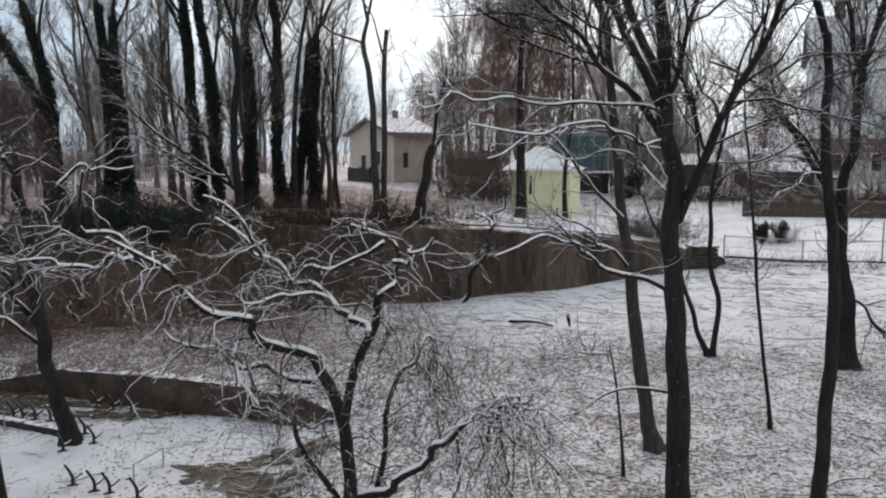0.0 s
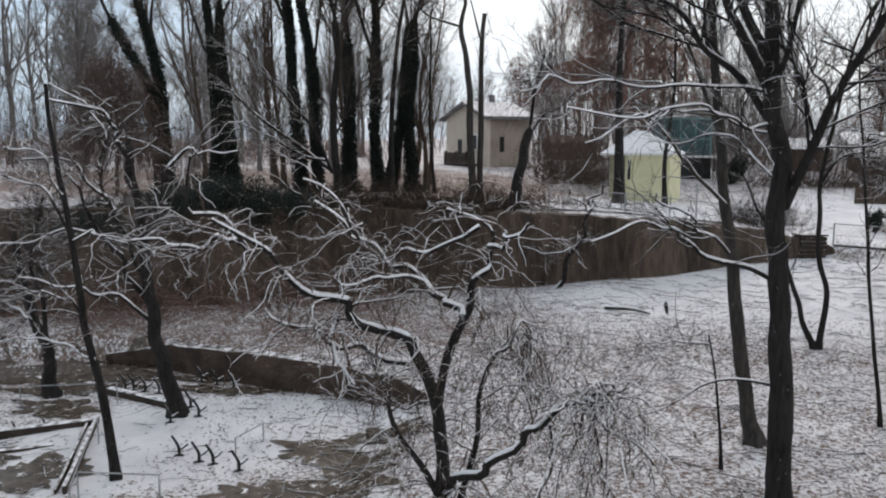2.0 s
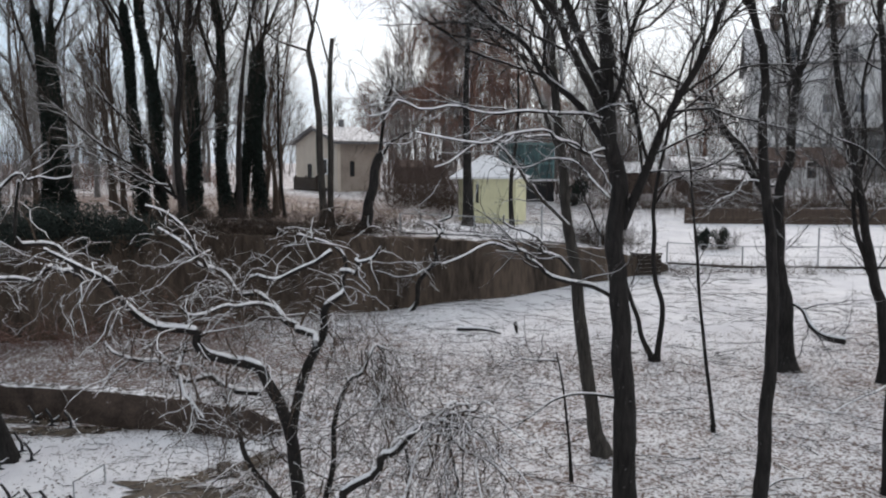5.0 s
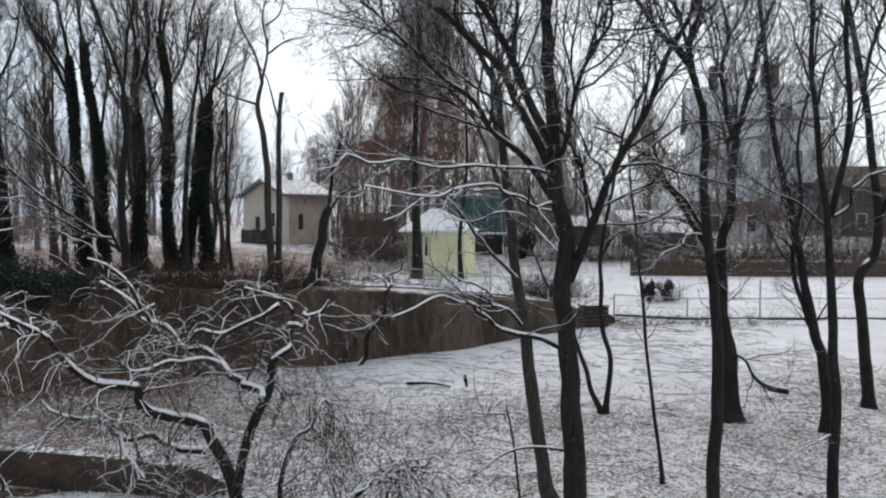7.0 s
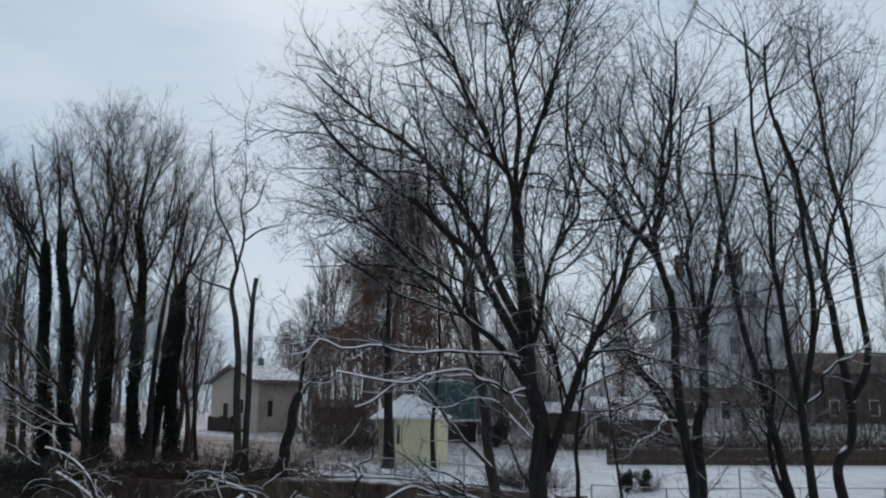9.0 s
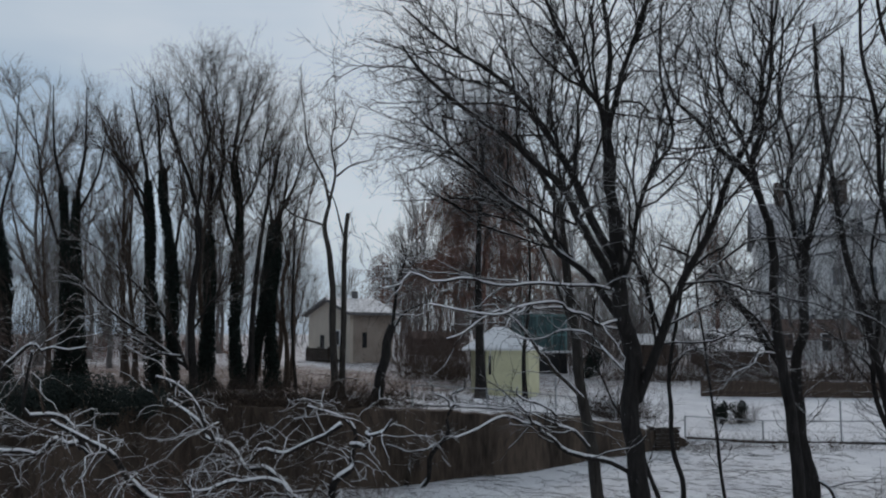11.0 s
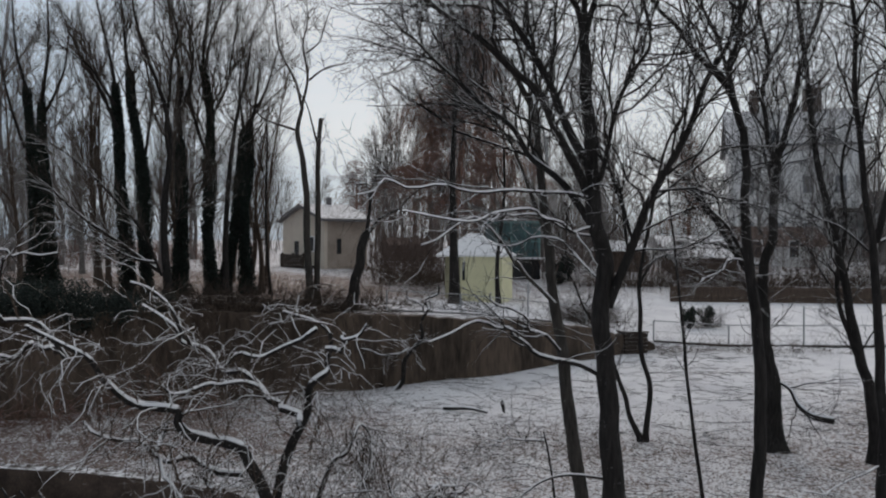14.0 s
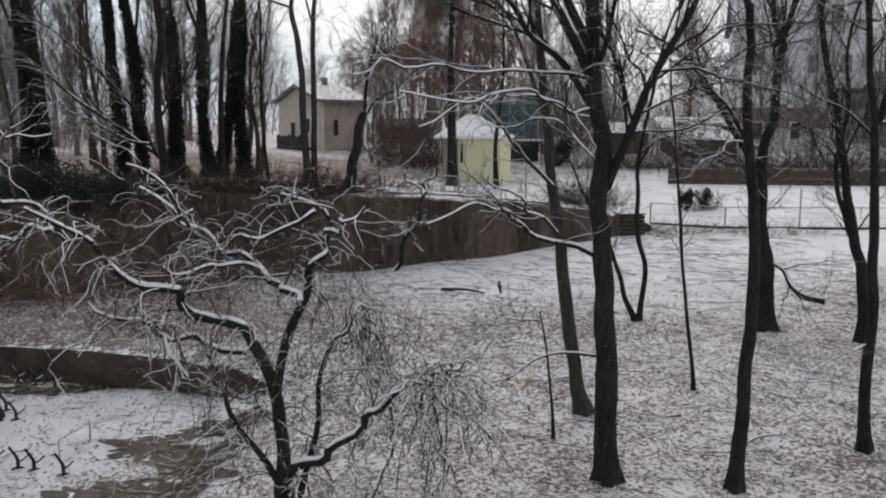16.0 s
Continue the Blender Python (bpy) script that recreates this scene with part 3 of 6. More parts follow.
plant('I', 2.54, 11.64)
limb('I', 'trunk', 0.025, 0.01, [(0, 0, 0), (-0.06, 0, 0.68), (-0.14, 0, 1.38), (-0.24, 0, 1.87)])
limb('I', 'snowlimb', 0.014, 0.005, [(-0.24, 0, 1.75), (-0.63, -0.15, 1.82), (-0.96, -0.3, 1.83)])
plant('J', -1.03, 8.87)
limb('J', 'trunk', 0.1472, 0.133, [(0, 0, 0), (0.03, 0, 0.13), (0.06, 0, 0.29)])
limb('J', 'limb', 0.08464, 0.0171, [(0.05, 0, 0.26), (0.07, -0.07, 0.65), (0.07, -0.15, 1.19), (0.01, -0.22, 1.77), (-0.09, -0.3, 2.15), (-0.24, -0.38, 2.44), (-0.44, -0.45, 2.58), (-0.7, -0.53, 2.69), (-0.94, -0.6, 2.85), (-1.18, -0.68, 3.06), (-1.46, -0.75, 3.24), (-1.78, -0.82, 3.52), (-2.09, -0.9, 3.69)])
limb('J', 'limb', 0.0552, 0.0152, [(-0.02, 0, 1.76), (0.14, 0.08, 2.35), (0.23, 0.15, 2.7), (0.35, 0.23, 2.99), (0.5, 0.31, 3.22), (0.5, 0.39, 3.45), (0.39, 0.46, 3.66), (0.04, 0.54, 3.81)])
limb('J', 'snowlimb', 0.03864, 0.01235, [(0.24, 0, 2.73), (0.01, 0.05, 2.84), (-0.11, 0.1, 3.01), (-0.35, 0.15, 3.19), (-0.59, 0.21, 3.3), (-0.88, 0.26, 3.48), (-1.17, 0.31, 3.71), (-1.53, 0.36, 3.92)])
limb('J', 'limb', 0.0414, 0.0114, [(0.07, 0, 0.29), (0.13, 0.12, 0.66), (0.28, 0.24, 1.28), (0.35, 0.36, 1.89), (0.49, 0.48, 2.3), (0.72, 0.6, 2.56), (0.94, 0.72, 2.43)])
limb('J', 'snowlimb', 0.0644, 0.019, [(0.08, 0, 0.26), (0.18, -0.06, 0.61), (0.39, -0.13, 1.04), (0.76, -0.19, 1.37), (1.11, -0.26, 1.66), (1.46, -0.32, 1.89), (1.64, -0.39, 1.96), (1.75, -0.45, 1.83)])
limb('J', 'snowlimb', 0.0276, 0.0095, [(0.52, 0, 3.49), (0.68, -0.24, 3.67), (0.82, -0.48, 3.75), (0.96, -0.72, 3.91)])
limb('J', 'snowlimb', 0.02392, 0.0095, [(-0.1, 0, 3.03), (-0.36, -0.13, 3.15), (-0.62, -0.27, 3.15), (-0.87, -0.4, 3.12), (-1.1, -0.54, 3.25)])
limb('J', 'snowlimb', 0.02392, 0.0095, [(0.42, 0, 3.7), (0.19, 0.13, 3.55), (-0.18, 0.27, 3.41), (-0.56, 0.4, 3.37), (-0.89, 0.54, 3.26)])
limb('J', 'snowlimb', 0.02392, 0.0095, [(-0.83, 0, 3.51), (-0.84, -0.18, 3.76), (-0.95, -0.36, 3.95), (-1.29, -0.54, 4.31)])
limb('J', 'snowlimb', 0.02392, 0.0095, [(-1.09, 0, 2.72), (-1.15, -0.24, 2.51), (-0.99, -0.48, 2.45), (-0.73, -0.72, 2.29)])
limb('J', 'snowlimb', 0.0184, 0.0057, [(1.6, 0, 1.81), (1.71, -0.24, 2.1), (1.34, -0.48, 1.94), (1.17, -0.72, 2.31)])
limb('J', 'limb', 0.0506, 0.01425, [(0.03, 0, 0.26), (-0.04, -0.07, 0.65), (-0.19, -0.14, 1.07), (-0.46, -0.22, 1.53), (-0.55, -0.29, 1.92), (-0.78, -0.36, 2.24)])
limb('J', 'snowlimb', 0.02024, 0.00665, [(1.63, 0, 1.83), (1.82, -0.27, 2.11), (1.68, -0.54, 2.25)])
limb('J', 'snowlimb', 0.0184, 0.00665, [(1.51, 0, 1.78), (1.84, -0.12, 1.66), (2.13, -0.24, 1.41), (2.29, -0.36, 1.08)])
limb('J', 'snowlimb', 0.01656, 0.00665, [(1.18, 0, 1.59), (1.24, 0.09, 1.19), (1.11, 0.18, 0.76), (0.99, 0.27, 0.46)])
limb('J', 'snowlimb', 0.01656, 0.00665, [(1.66, 0, 1.83), (1.71, -0.15, 1.39), (1.82, -0.3, 1.01), (1.75, -0.45, 0.76)])
limb('J', 'snowlimb', 0.03312, 0.0114, [(-0.33, 0, 2.22), (-0.72, -0.18, 2.36), (-1.01, -0.36, 2.54), (-1.39, -0.54, 2.7), (-1.69, -0.72, 2.97)])
limb('J', 'snowlimb', 0.0276, 0.0114, [(-2.07, 0, 3.4), (-2.15, -0.3, 3.78), (-2.34, -0.6, 3.94), (-2.34, -0.9, 4.48)])
limb('J', 'snowlimb', 0.0276, 0.0114, [(-2.17, 0, 3.46), (-2.35, -0.11, 3.54), (-2.63, -0.22, 3.44), (-2.96, -0.34, 3.51), (-3.24, -0.45, 3.53)])
limb('J', 'spray', 0.013, 0.005, [(1.55, 0, 1.84), (1.68, -0.24, 1.99), (1.35, -0.47, 1.9), (1.16, -0.71, 1.57), (1.04, -0.95, 1.29)])
limb('J', 'spray', 0.013, 0.005, [(1.55, 0, 1.84), (1.69, -0.04, 1.93), (1.48, -0.07, 1.72), (1.35, -0.11, 1.21), (1.26, -0.15, 0.71)])
limb('J', 'spray', 0.013, 0.005, [(1.55, 0, 1.84), (1.68, -0.16, 1.97), (1.61, -0.32, 1.8), (1.56, -0.49, 1.35), (1.52, -0.65, 0.93)])
limb('J', 'spray', 0.013, 0.005, [(1.55, 0, 1.84), (1.69, 0.01, 1.91), (1.74, 0.03, 1.71), (1.77, 0.04, 1.21), (1.79, 0.05, 0.73)])
limb('J', 'spray', 0.013, 0.005, [(1.55, 0, 1.84), (1.68, -0.24, 1.99), (1.8, -0.47, 1.89), (1.87, -0.71, 1.55), (1.9, -0.95, 1.26)])
limb('J', 'spray', 0.013, 0.005, [(1.55, 0, 1.84), (1.69, -0.06, 1.94), (1.98, -0.12, 1.76), (2.16, -0.19, 1.3), (2.28, -0.25, 0.88)])
limb('J', 'spray', 0.013, 0.005, [(1.55, 0, 1.84), (1.68, -0.19, 1.97), (2.06, -0.38, 1.88), (2.28, -0.56, 1.57), (2.41, -0.75, 1.3)])
limb('J', 'spray', 0.013, 0.005, [(1.55, 0, 1.84), (1.69, -0.04, 1.93), (2.13, -0.07, 1.94), (2.4, -0.11, 1.82), (2.57, -0.15, 1.74)])
limb('J', 'spray', 0.013, 0.005, [(1.55, 0, 1.84), (1.68, -0.21, 1.98), (1.88, -0.43, 2.12), (1.98, -0.64, 2.18), (2.04, -0.85, 2.29)])
limb('J', 'spray', 0.013, 0.005, [(1.55, 0, 1.84), (1.69, -0.04, 1.93), (1.62, -0.07, 2.02), (1.58, -0.11, 2.02), (1.55, -0.15, 2.08)])
limb('J', 'spray', 0.013, 0.005, [(1.55, 0, 1.84), (1.68, -0.21, 1.98), (1.42, -0.43, 2.05), (1.26, -0.64, 1.99), (1.16, -0.85, 1.98)])
limb('J', 'spray', 0.013, 0.005, [(1.55, 0, 1.84), (1.69, -0.04, 1.93), (1.28, -0.07, 1.86), (1.04, -0.11, 1.59), (0.88, -0.15, 1.35)])
for i in range(8):
    x, y, z = 0.70 + 0.04 * i, 0.58 + 0.02 * i, 2.53 - 0.012 * i
    limb('J', 'barelimb', 0.008, 0.004, [(x, y, z), (x + 0.03, y - 0.05, z - 0.2), (x + 0.02 * (i % 3), y - 0.08, z - 0.42 - 0.04 * (i % 4))])
plant('K', -6.49, 14.50)
limb('K', 'trunk', 0.15, 0.05, [(0, 0, 0), (-0.18, 0, 0.84), (-0.36, 0, 1.57), (-0.46, 0, 2.5), (-0.48, 0, 3.32), (-0.61, 0, 4.22), (-0.73, 0, 5.01)])
limb('K', 'snowlimb', 0.06, 0.018, [(-0.36, 0, 1.62), (-0.74, -0.12, 2.31), (-1.07, -0.25, 2.88), (-1.38, -0.38, 3.65), (-1.59, -0.5, 4.24)])
limb('K', 'snowlimb', 0.042, 0.014, [(-0.5, 0, 2.5), (-0.64, -0.16, 3.03), (-0.89, -0.32, 3.74), (-1.19, -0.48, 4.24), (-1.49, -0.64, 4.63), (-2.2, -0.8, 4.64)])
limb('K', 'snowlimb', 0.05, 0.016, [(-0.66, 0, 4.12), (-0.78, -0.12, 4.82), (-0.8, -0.25, 5.21), (-1.07, -0.38, 5.59), (-1.91, -0.5, 5.69)])
limb('K', 'snowlimb', 0.042, 0.013, [(-0.46, 0, 3.32), (-0.15, 0.12, 4.02), (0.25, 0.25, 4.81), (0.61, 0.38, 4.71), (1.09, 0.5, 4.81)])
limb('K', 'snowlimb', 0.03, 0.01, [(-0.49, 0, 3.21), (-0.95, -0.25, 3.22), (-1.53, -0.5, 3.44), (-2.12, -0.75, 3.26), (-2.78, -1, 3.21)])
limb('K', 'snowlimb', 0.03, 0.01, [(-1, 0, 3.72), (-1.38, 0.1, 4.51), (-1.19, 0.2, 5.11), (-1.64, 0.3, 5.72), (-2.32, 0.4, 6.03)])
limb('K', 'snowlimb', 0.036, 0.012, [(-0.43, 0, 1.73), (-0.96, -0.33, 2.19), (-1.6, -0.67, 2.44), (-2.31, -1, 2.63)])
plant('L', -6.14, 11.52)
limb('L', 'trunk', 0.07, 0.025, [(0, 0, 0), (-0.17, 0, 1.3), (-0.34, 0, 2.14), (-0.43, 0, 2.81), (-0.51, 0, 3.62), (-0.61, 0, 4.35), (-0.72, 0, 5.15), (-0.76, 0, 5.77)])
limb('L', 'snowlimb', 0.02, 0.006, [(-0.51, 0, 3.62), (-0.8, -0.1, 4.2), (-1.15, -0.2, 4.36), (-1.59, -0.3, 4.44)])
limb('L', 'snowlimb', 0.02, 0.006, [(-0.38, 0, 2.22), (-0.64, -0.1, 2.65), (-1.08, -0.2, 2.83), (-1.61, -0.3, 3)])
limb('L', 'snowlimb', 0.016, 0.006, [(-0.23, 0, 1.81), (-0.71, 0.1, 1.98), (-1.3, 0.2, 2.03), (-1.91, 0.3, 1.93)])
limb('L', 'snowlimb', 0.015, 0.005, [(-0.47, 0, 3.54), (-0.18, 0.1, 3.7), (0.28, 0.2, 3.57), (0.67, 0.3, 3.77)])
limb('L', 'snowlimb', 0.015, 0.005, [(-0.59, 0, 4.19), (-0.99, 0, 4.83), (-1.41, 0, 4.91)])
plant('M', -9.45, 15.39)
limb('M', 'trunk', 0.13, 0.06, [(0, 0, 0), (-0.01, 0, 0.57), (-0.08, 0, 1.02), (-0.28, 0, 1.58), (-0.46, 0, 2.35), (-0.58, 0, 3.12)])
limb('M', 'limb', 0.06, 0.015, [(-0.04, 0, 0.68), (-0.11, 0, 1.47), (-0.17, 0, 2.25), (-0.18, 0, 3.02), (0.11, 0, 4)])
limb('M', 'snowlimb', 0.04, 0.01, [(-0.28, 0, 1.58), (-0.73, 0, 1.79), (-1.27, 0, 2.45)])
plant('S', -1.96, 26.00)
limb('S', 'trunk', 0.12, 0.05, [(0, 0, 0), (-0.15, 0, 2.46), (-0.25, 0, 4.19), (-0.42, 0, 5.17), (-0.28, 0, 5.92)])
limb('S', 'limb', 0.045, 0.012, [(-0.28, 0, 5.92), (-0.07, 0.07, 6.74), (-0.21, 0.15, 7.66), (-0.07, 0.23, 8.6), (-0.18, 0.3, 9.65)])
limb('S', 'limb', 0.045, 0.012, [(-0.28, 0, 5.86), (-0.45, -0.1, 6.58), (-0.94, -0.2, 7.57), (-1.03, -0.3, 8.55), (-1.23, -0.4, 9.4)])
limb('S', 'limb', 0.04, 0.01, [(-0.39, 0, 5.2), (-1.08, -0.1, 5.45), (-1.68, -0.2, 5.86), (-2.15, -0.3, 6.39), (-2.67, -0.4, 6.92)])
limb('S', 'limb', 0.035, 0.01, [(-0.07, 0, 6.72), (0.49, 0.2, 7.12), (1.06, 0.4, 7.29)])
limb('S', 'limb', 0.03, 0.01, [(-0.17, 0, 7.52), (0.27, 0.2, 8.03), (0.49, 0.4, 9.01)])
plant('T', -1.81, 26.30)
limb('T', 'trunk', 0.1, 0.06, [(0, 0, 0), (0.02, 0, 2.45), (0.02, 0, 4.44), (0.1, 0, 5.66)])
limb('T', 'limb', 0.035, 0.012, [(0.03, 0, 4.79), (-0.08, 0.1, 5.5), (-0.26, 0.2, 6.09), (-0.73, 0.3, 6.8)])
plant('U', -3.52, 29.00)
limb('U', 'trunk', 0.05, 0.02, [(0, 0, 0), (-0.17, 0, 2.38), (-0.12, 0, 4.94), (-0.14, 0, 5.9)])
limb('U', 'limb', 0.02, 0.01, [(-0.12, 0, 4.94), (0.11, 0, 5.71), (-0.01, 0, 6.47)])
limb('U', 'limb', 0.02, 0.01, [(-0.16, 0, 3.67), (-0.4, 0, 4.56), (-0.33, 0, 5.19)])
plant('V', -0.80, 25.00)
limb('V', 'trunk', 0.17, 0.12, [(0, 0, 0), (0.27, 0, 1.07), (0.5, 0, 2.19)])
limb('V', 'limb', 0.06, 0.02, [(0.5, 0, 2.14), (0.65, 0, 3.21), (0.93, 0, 4.33)])
limb('V', 'limb', 0.05, 0.02, [(0.48, 0, 2.08), (0.82, 0.25, 2.65), (1.5, 0.5, 3)])
plant('P', -7.3, 27.0)
limb('P', 'ivytrunk', 0.12, 0.014, [(-0.28, 0, 0), (-0.49, 0.05, 2.57), (-0.64, 0.1, 4.43), (-0.74, 0.15, 5.86), (-0.88, 0.2, 6.94), (-1.11, 0.25, 8.14), (-1.47, 0.3, 9.61)])
limb('P', 'ivytrunk', 0.13, 0.014, [(0.27, 0, 0), (0.2, -0.03, 2.57), (0.09, -0.07, 4.19), (-0.19, -0.1, 5.83), (-0.25, -0.13, 6.89), (-0.37, -0.17, 8.07), (-0.6, -0.2, 9.79)])
limb('P', 'limb', 0.06, 0.014, [(-0.62, 0, 5.13), (-1.12, 0.15, 6.32), (-1.66, 0.3, 7.3), (-2.2, 0.45, 8.28), (-2.63, 0.6, 9.16)])
limb('P', 'limb', 0.05, 0.014, [(0.14, 0, 3.73), (0.31, 0.08, 5.27), (0.35, 0.16, 6.24), (-0, 0.24, 7.45), (-0.19, 0.32, 8.8), (-0.19, 0.4, 9.69)])
limb('P', 'limb', 0.05, 0.014, [(-0.7, 0, 5.83), (-1.27, -0.17, 6.85), (-1.78, -0.33, 7.27), (-2.28, -0.5, 7.57)])
plant('Q', -6.21, 26.2)
limb('Q', 'trunk', 0.13, 0.014, [(0, 0, -0.21), (-0.12, 0.03, 1.46), (-0.11, 0.06, 3.26), (0.04, 0.09, 4.41), (-0.19, 0.11, 6.02), (-0.62, 0.14, 7.07), (-0.88, 0.17, 7.89), (-1.16, 0.2, 9.07)])
limb('Q', 'barelimb', 0.06, 0.015, [(-0.25, 0, 0.79), (-1.12, -0.25, 1.57), (-2.12, -0.5, 2.34), (-3, -0.75, 3.19), (-3.54, -1, 3.71)])
limb('Q', 'barelimb', 0.05, 0.014, [(-0.19, 0, 0.68), (-0.63, -0.35, 2.01), (-1.57, -0.7, 3.1), (-2.42, -1.05, 3.93), (-2.93, -1.4, 4.42)])
limb('Q', 'barelimb', 0.045, 0.014, [(-0.4, 0, 1.07), (-1.21, -0.27, 1.33), (-2.15, -0.53, 1.95), (-2.89, -0.8, 2.3)])
limb('Q', 'limb', 0.06, 0.014, [(0.01, 0, 4.28), (-0.03, 0.08, 5.44), (0.1, 0.16, 6.85), (0.21, 0.24, 7.94), (-0.07, 0.32, 9.02), (-0.39, 0.4, 9.63)])
limb('Q', 'limb', 0.04, 0.012, [(-0.02, 0, 1.91), (0.36, 0.13, 2.7), (0.81, 0.27, 3.28), (1.14, 0.4, 4.22)])
plant('R', -6.13, 27.4)
limb('R', 'ivytrunk', 0.14, 0.03, [(0, 0, 0), (0.11, 0, 2.4), (0.05, 0, 4.3), (0.05, 0, 5.74), (0.1, 0, 6.84)])
limb('R', 'limb', 0.05, 0.012, [(0.06, 0, 6.23), (-0.22, 0.1, 8.07), (-0.34, 0.2, 9.21), (-0.22, 0.3, 10.12)])
limb('R', 'limb', 0.05, 0.012, [(0.05, 0, 5.86), (0.38, -0.1, 7.07), (0.3, -0.2, 8.26), (0.46, -0.3, 9.35)])
plant('W', -5.0, 27.8)
limb('W', 'ivytrunk', 0.13, 0.014, [(-0.17, 0, 0), (-0.4, 0.03, 1.89), (-0.35, 0.07, 3.83), (-0.36, 0.1, 5.67), (-0.54, 0.13, 7.41), (-0.41, 0.17, 8.81), (-0.16, 0.2, 10.48)])
limb('W', 'trunk', 0.11, 0.014, [(0.18, 0, -0.01), (0.18, 0.06, 1.65), (0.28, 0.12, 3.84), (0.57, 0.18, 5.95), (0.83, 0.24, 7.22), (0.97, 0.3, 8.38)])
limb('W', 'limb', 0.06, 0.012, [(-0.34, 0, 4.31), (-0.73, -0.08, 5.39), (-0.91, -0.16, 6.23), (-0.77, -0.24, 7.7), (-1.03, -0.32, 9.16), (-0.99, -0.4, 10.13)])
limb('W', 'limb', 0.05, 0.012, [(-0.44, 0, 7.14), (-0.21, 0.17, 8.18), (0.09, 0.33, 9.25), (0.4, 0.5, 10.34)])
limb('W', 'limb', 0.05, 0.012, [(-0.33, 0, 5.53), (-0.01, 0.07, 6.17), (0.3, 0.15, 7.19), (0.5, 0.23, 8.47), (0.58, 0.3, 9.52)])
plant('X', -4.67, 28.6)
limb('X', 'ivytrunk', 0.12, 0.014, [(-0.35, 0, 0), (0.02, 0, 1.92), (0.2, 0, 3.91), (0.32, 0, 5.17), (0.7, 0, 6.07), (0.85, 0, 7.36)])
limb('X', 'ivytrunk', 0.12, 0.014, [(0.42, 0, 0), (0.3, 0.06, 2.41), (0.42, 0.12, 4.17), (0.5, 0.18, 5.58), (1.02, 0.24, 6.76), (1.42, 0.3, 8.09)])
limb('X', 'limb', 0.04, 0.012, [(0.35, 0, 5.3), (0.12, 0.1, 6.59), (0.31, 0.2, 7.9), (0.78, 0.3, 8.72)])
plant('Y', 0.44, 22.55)
limb('Y', 'snowlimb', 0.075, 0.02, [(-0, 0, -0.08), (0.22, -0.04, 0.79), (0.62, -0.08, 1.52), (0.77, -0.12, 2.03), (0.83, -0.16, 2.4), (1.09, -0.2, 2.84)])
limb('Y', 'snowlimb', 0.025, 0.008, [(0.79, 0, 2.07), (0.38, -0.15, 2.41), (0.11, -0.3, 2.68)])
limb('Y', 'snowlimb', 0.02, 0.008, [(0.4, 0, 1.1), (-0.19, -0.15, 0.96), (-0.77, -0.3, 1.2)])
plant('Z', -11.67, 26.0)
limb('Z', 'ivytrunk', 0.14, 0.014, [(0.01, 0, 0), (-0.03, 0.04, 1.76), (-0.18, 0.08, 3.87), (-0.79, 0.12, 5.97), (-1.29, 0.16, 7.62), (-1.46, 0.2, 9.06)])
limb('Z', 'ivytrunk', 0.11, 0.014, [(-0.21, 0, 0), (-0.31, -0.06, 2.5), (-0.52, -0.12, 3.44), (-1.67, -0.18, 5.52), (-2.21, -0.24, 7.16), (-2.32, -0.3, 8.55)])
limb('Z', 'limb', 0.05, 0.014, [(-0.35, 0, 4.81), (-0.25, 0.13, 5.96), (-0.02, 0.27, 7.41), (-0.12, 0.4, 9.07)])
plant('ZA', -10.36, 27.0)
limb('ZA', 'ivytrunk', 0.15, 0.014, [(-0.17, 0, 0), (0.04, 0.04, 1.75), (-0.13, 0.08, 3.93), (-0.3, 0.12, 6.08), (-0.6, 0.16, 7.36), (-0.76, 0.2, 9.56)])
limb('ZA', 'ivytrunk', 0.14, 0.014, [(0.47, 0, 0), (0.38, -0.04, 2.51), (0.17, -0.08, 4.13), (0.25, -0.12, 6.04), (0.43, -0.16, 7.59), (0.4, -0.2, 9.42)])
limb('ZA', 'limb', 0.05, 0.014, [(-0.31, 0, 4.47), (-0.76, 0.13, 5.88), (-1.1, 0.27, 7.4), (-1.44, 0.4, 8.91)])
limb('ZA', 'limb', 0.05, 0.014, [(0.24, 0, 5.42), (0.74, 0.15, 6.91), (0.96, 0.3, 8.71)])


def leaves(centres, size, rng):
    """Small four-cornered leaves, each turned its own way."""
    n = len(centres)
    a = rng.normal(size=(n, 3))
    a /= np.linalg.norm(a, axis=1, keepdims=True)
    b = np.cross(a, rng.normal(size=(n, 3)))
    b /= np.linalg.norm(b, axis=1, keepdims=True)
    s = (size * rng.uniform(0.6, 1.3, n))[:, None]
    v = np.stack([centres - a * s, centres - b * s * 0.55, centres + a * s, centres + b * s * 0.55], 1).reshape(-1, 3)
    return v, np.arange(4 * n).reshape(-1, 4)


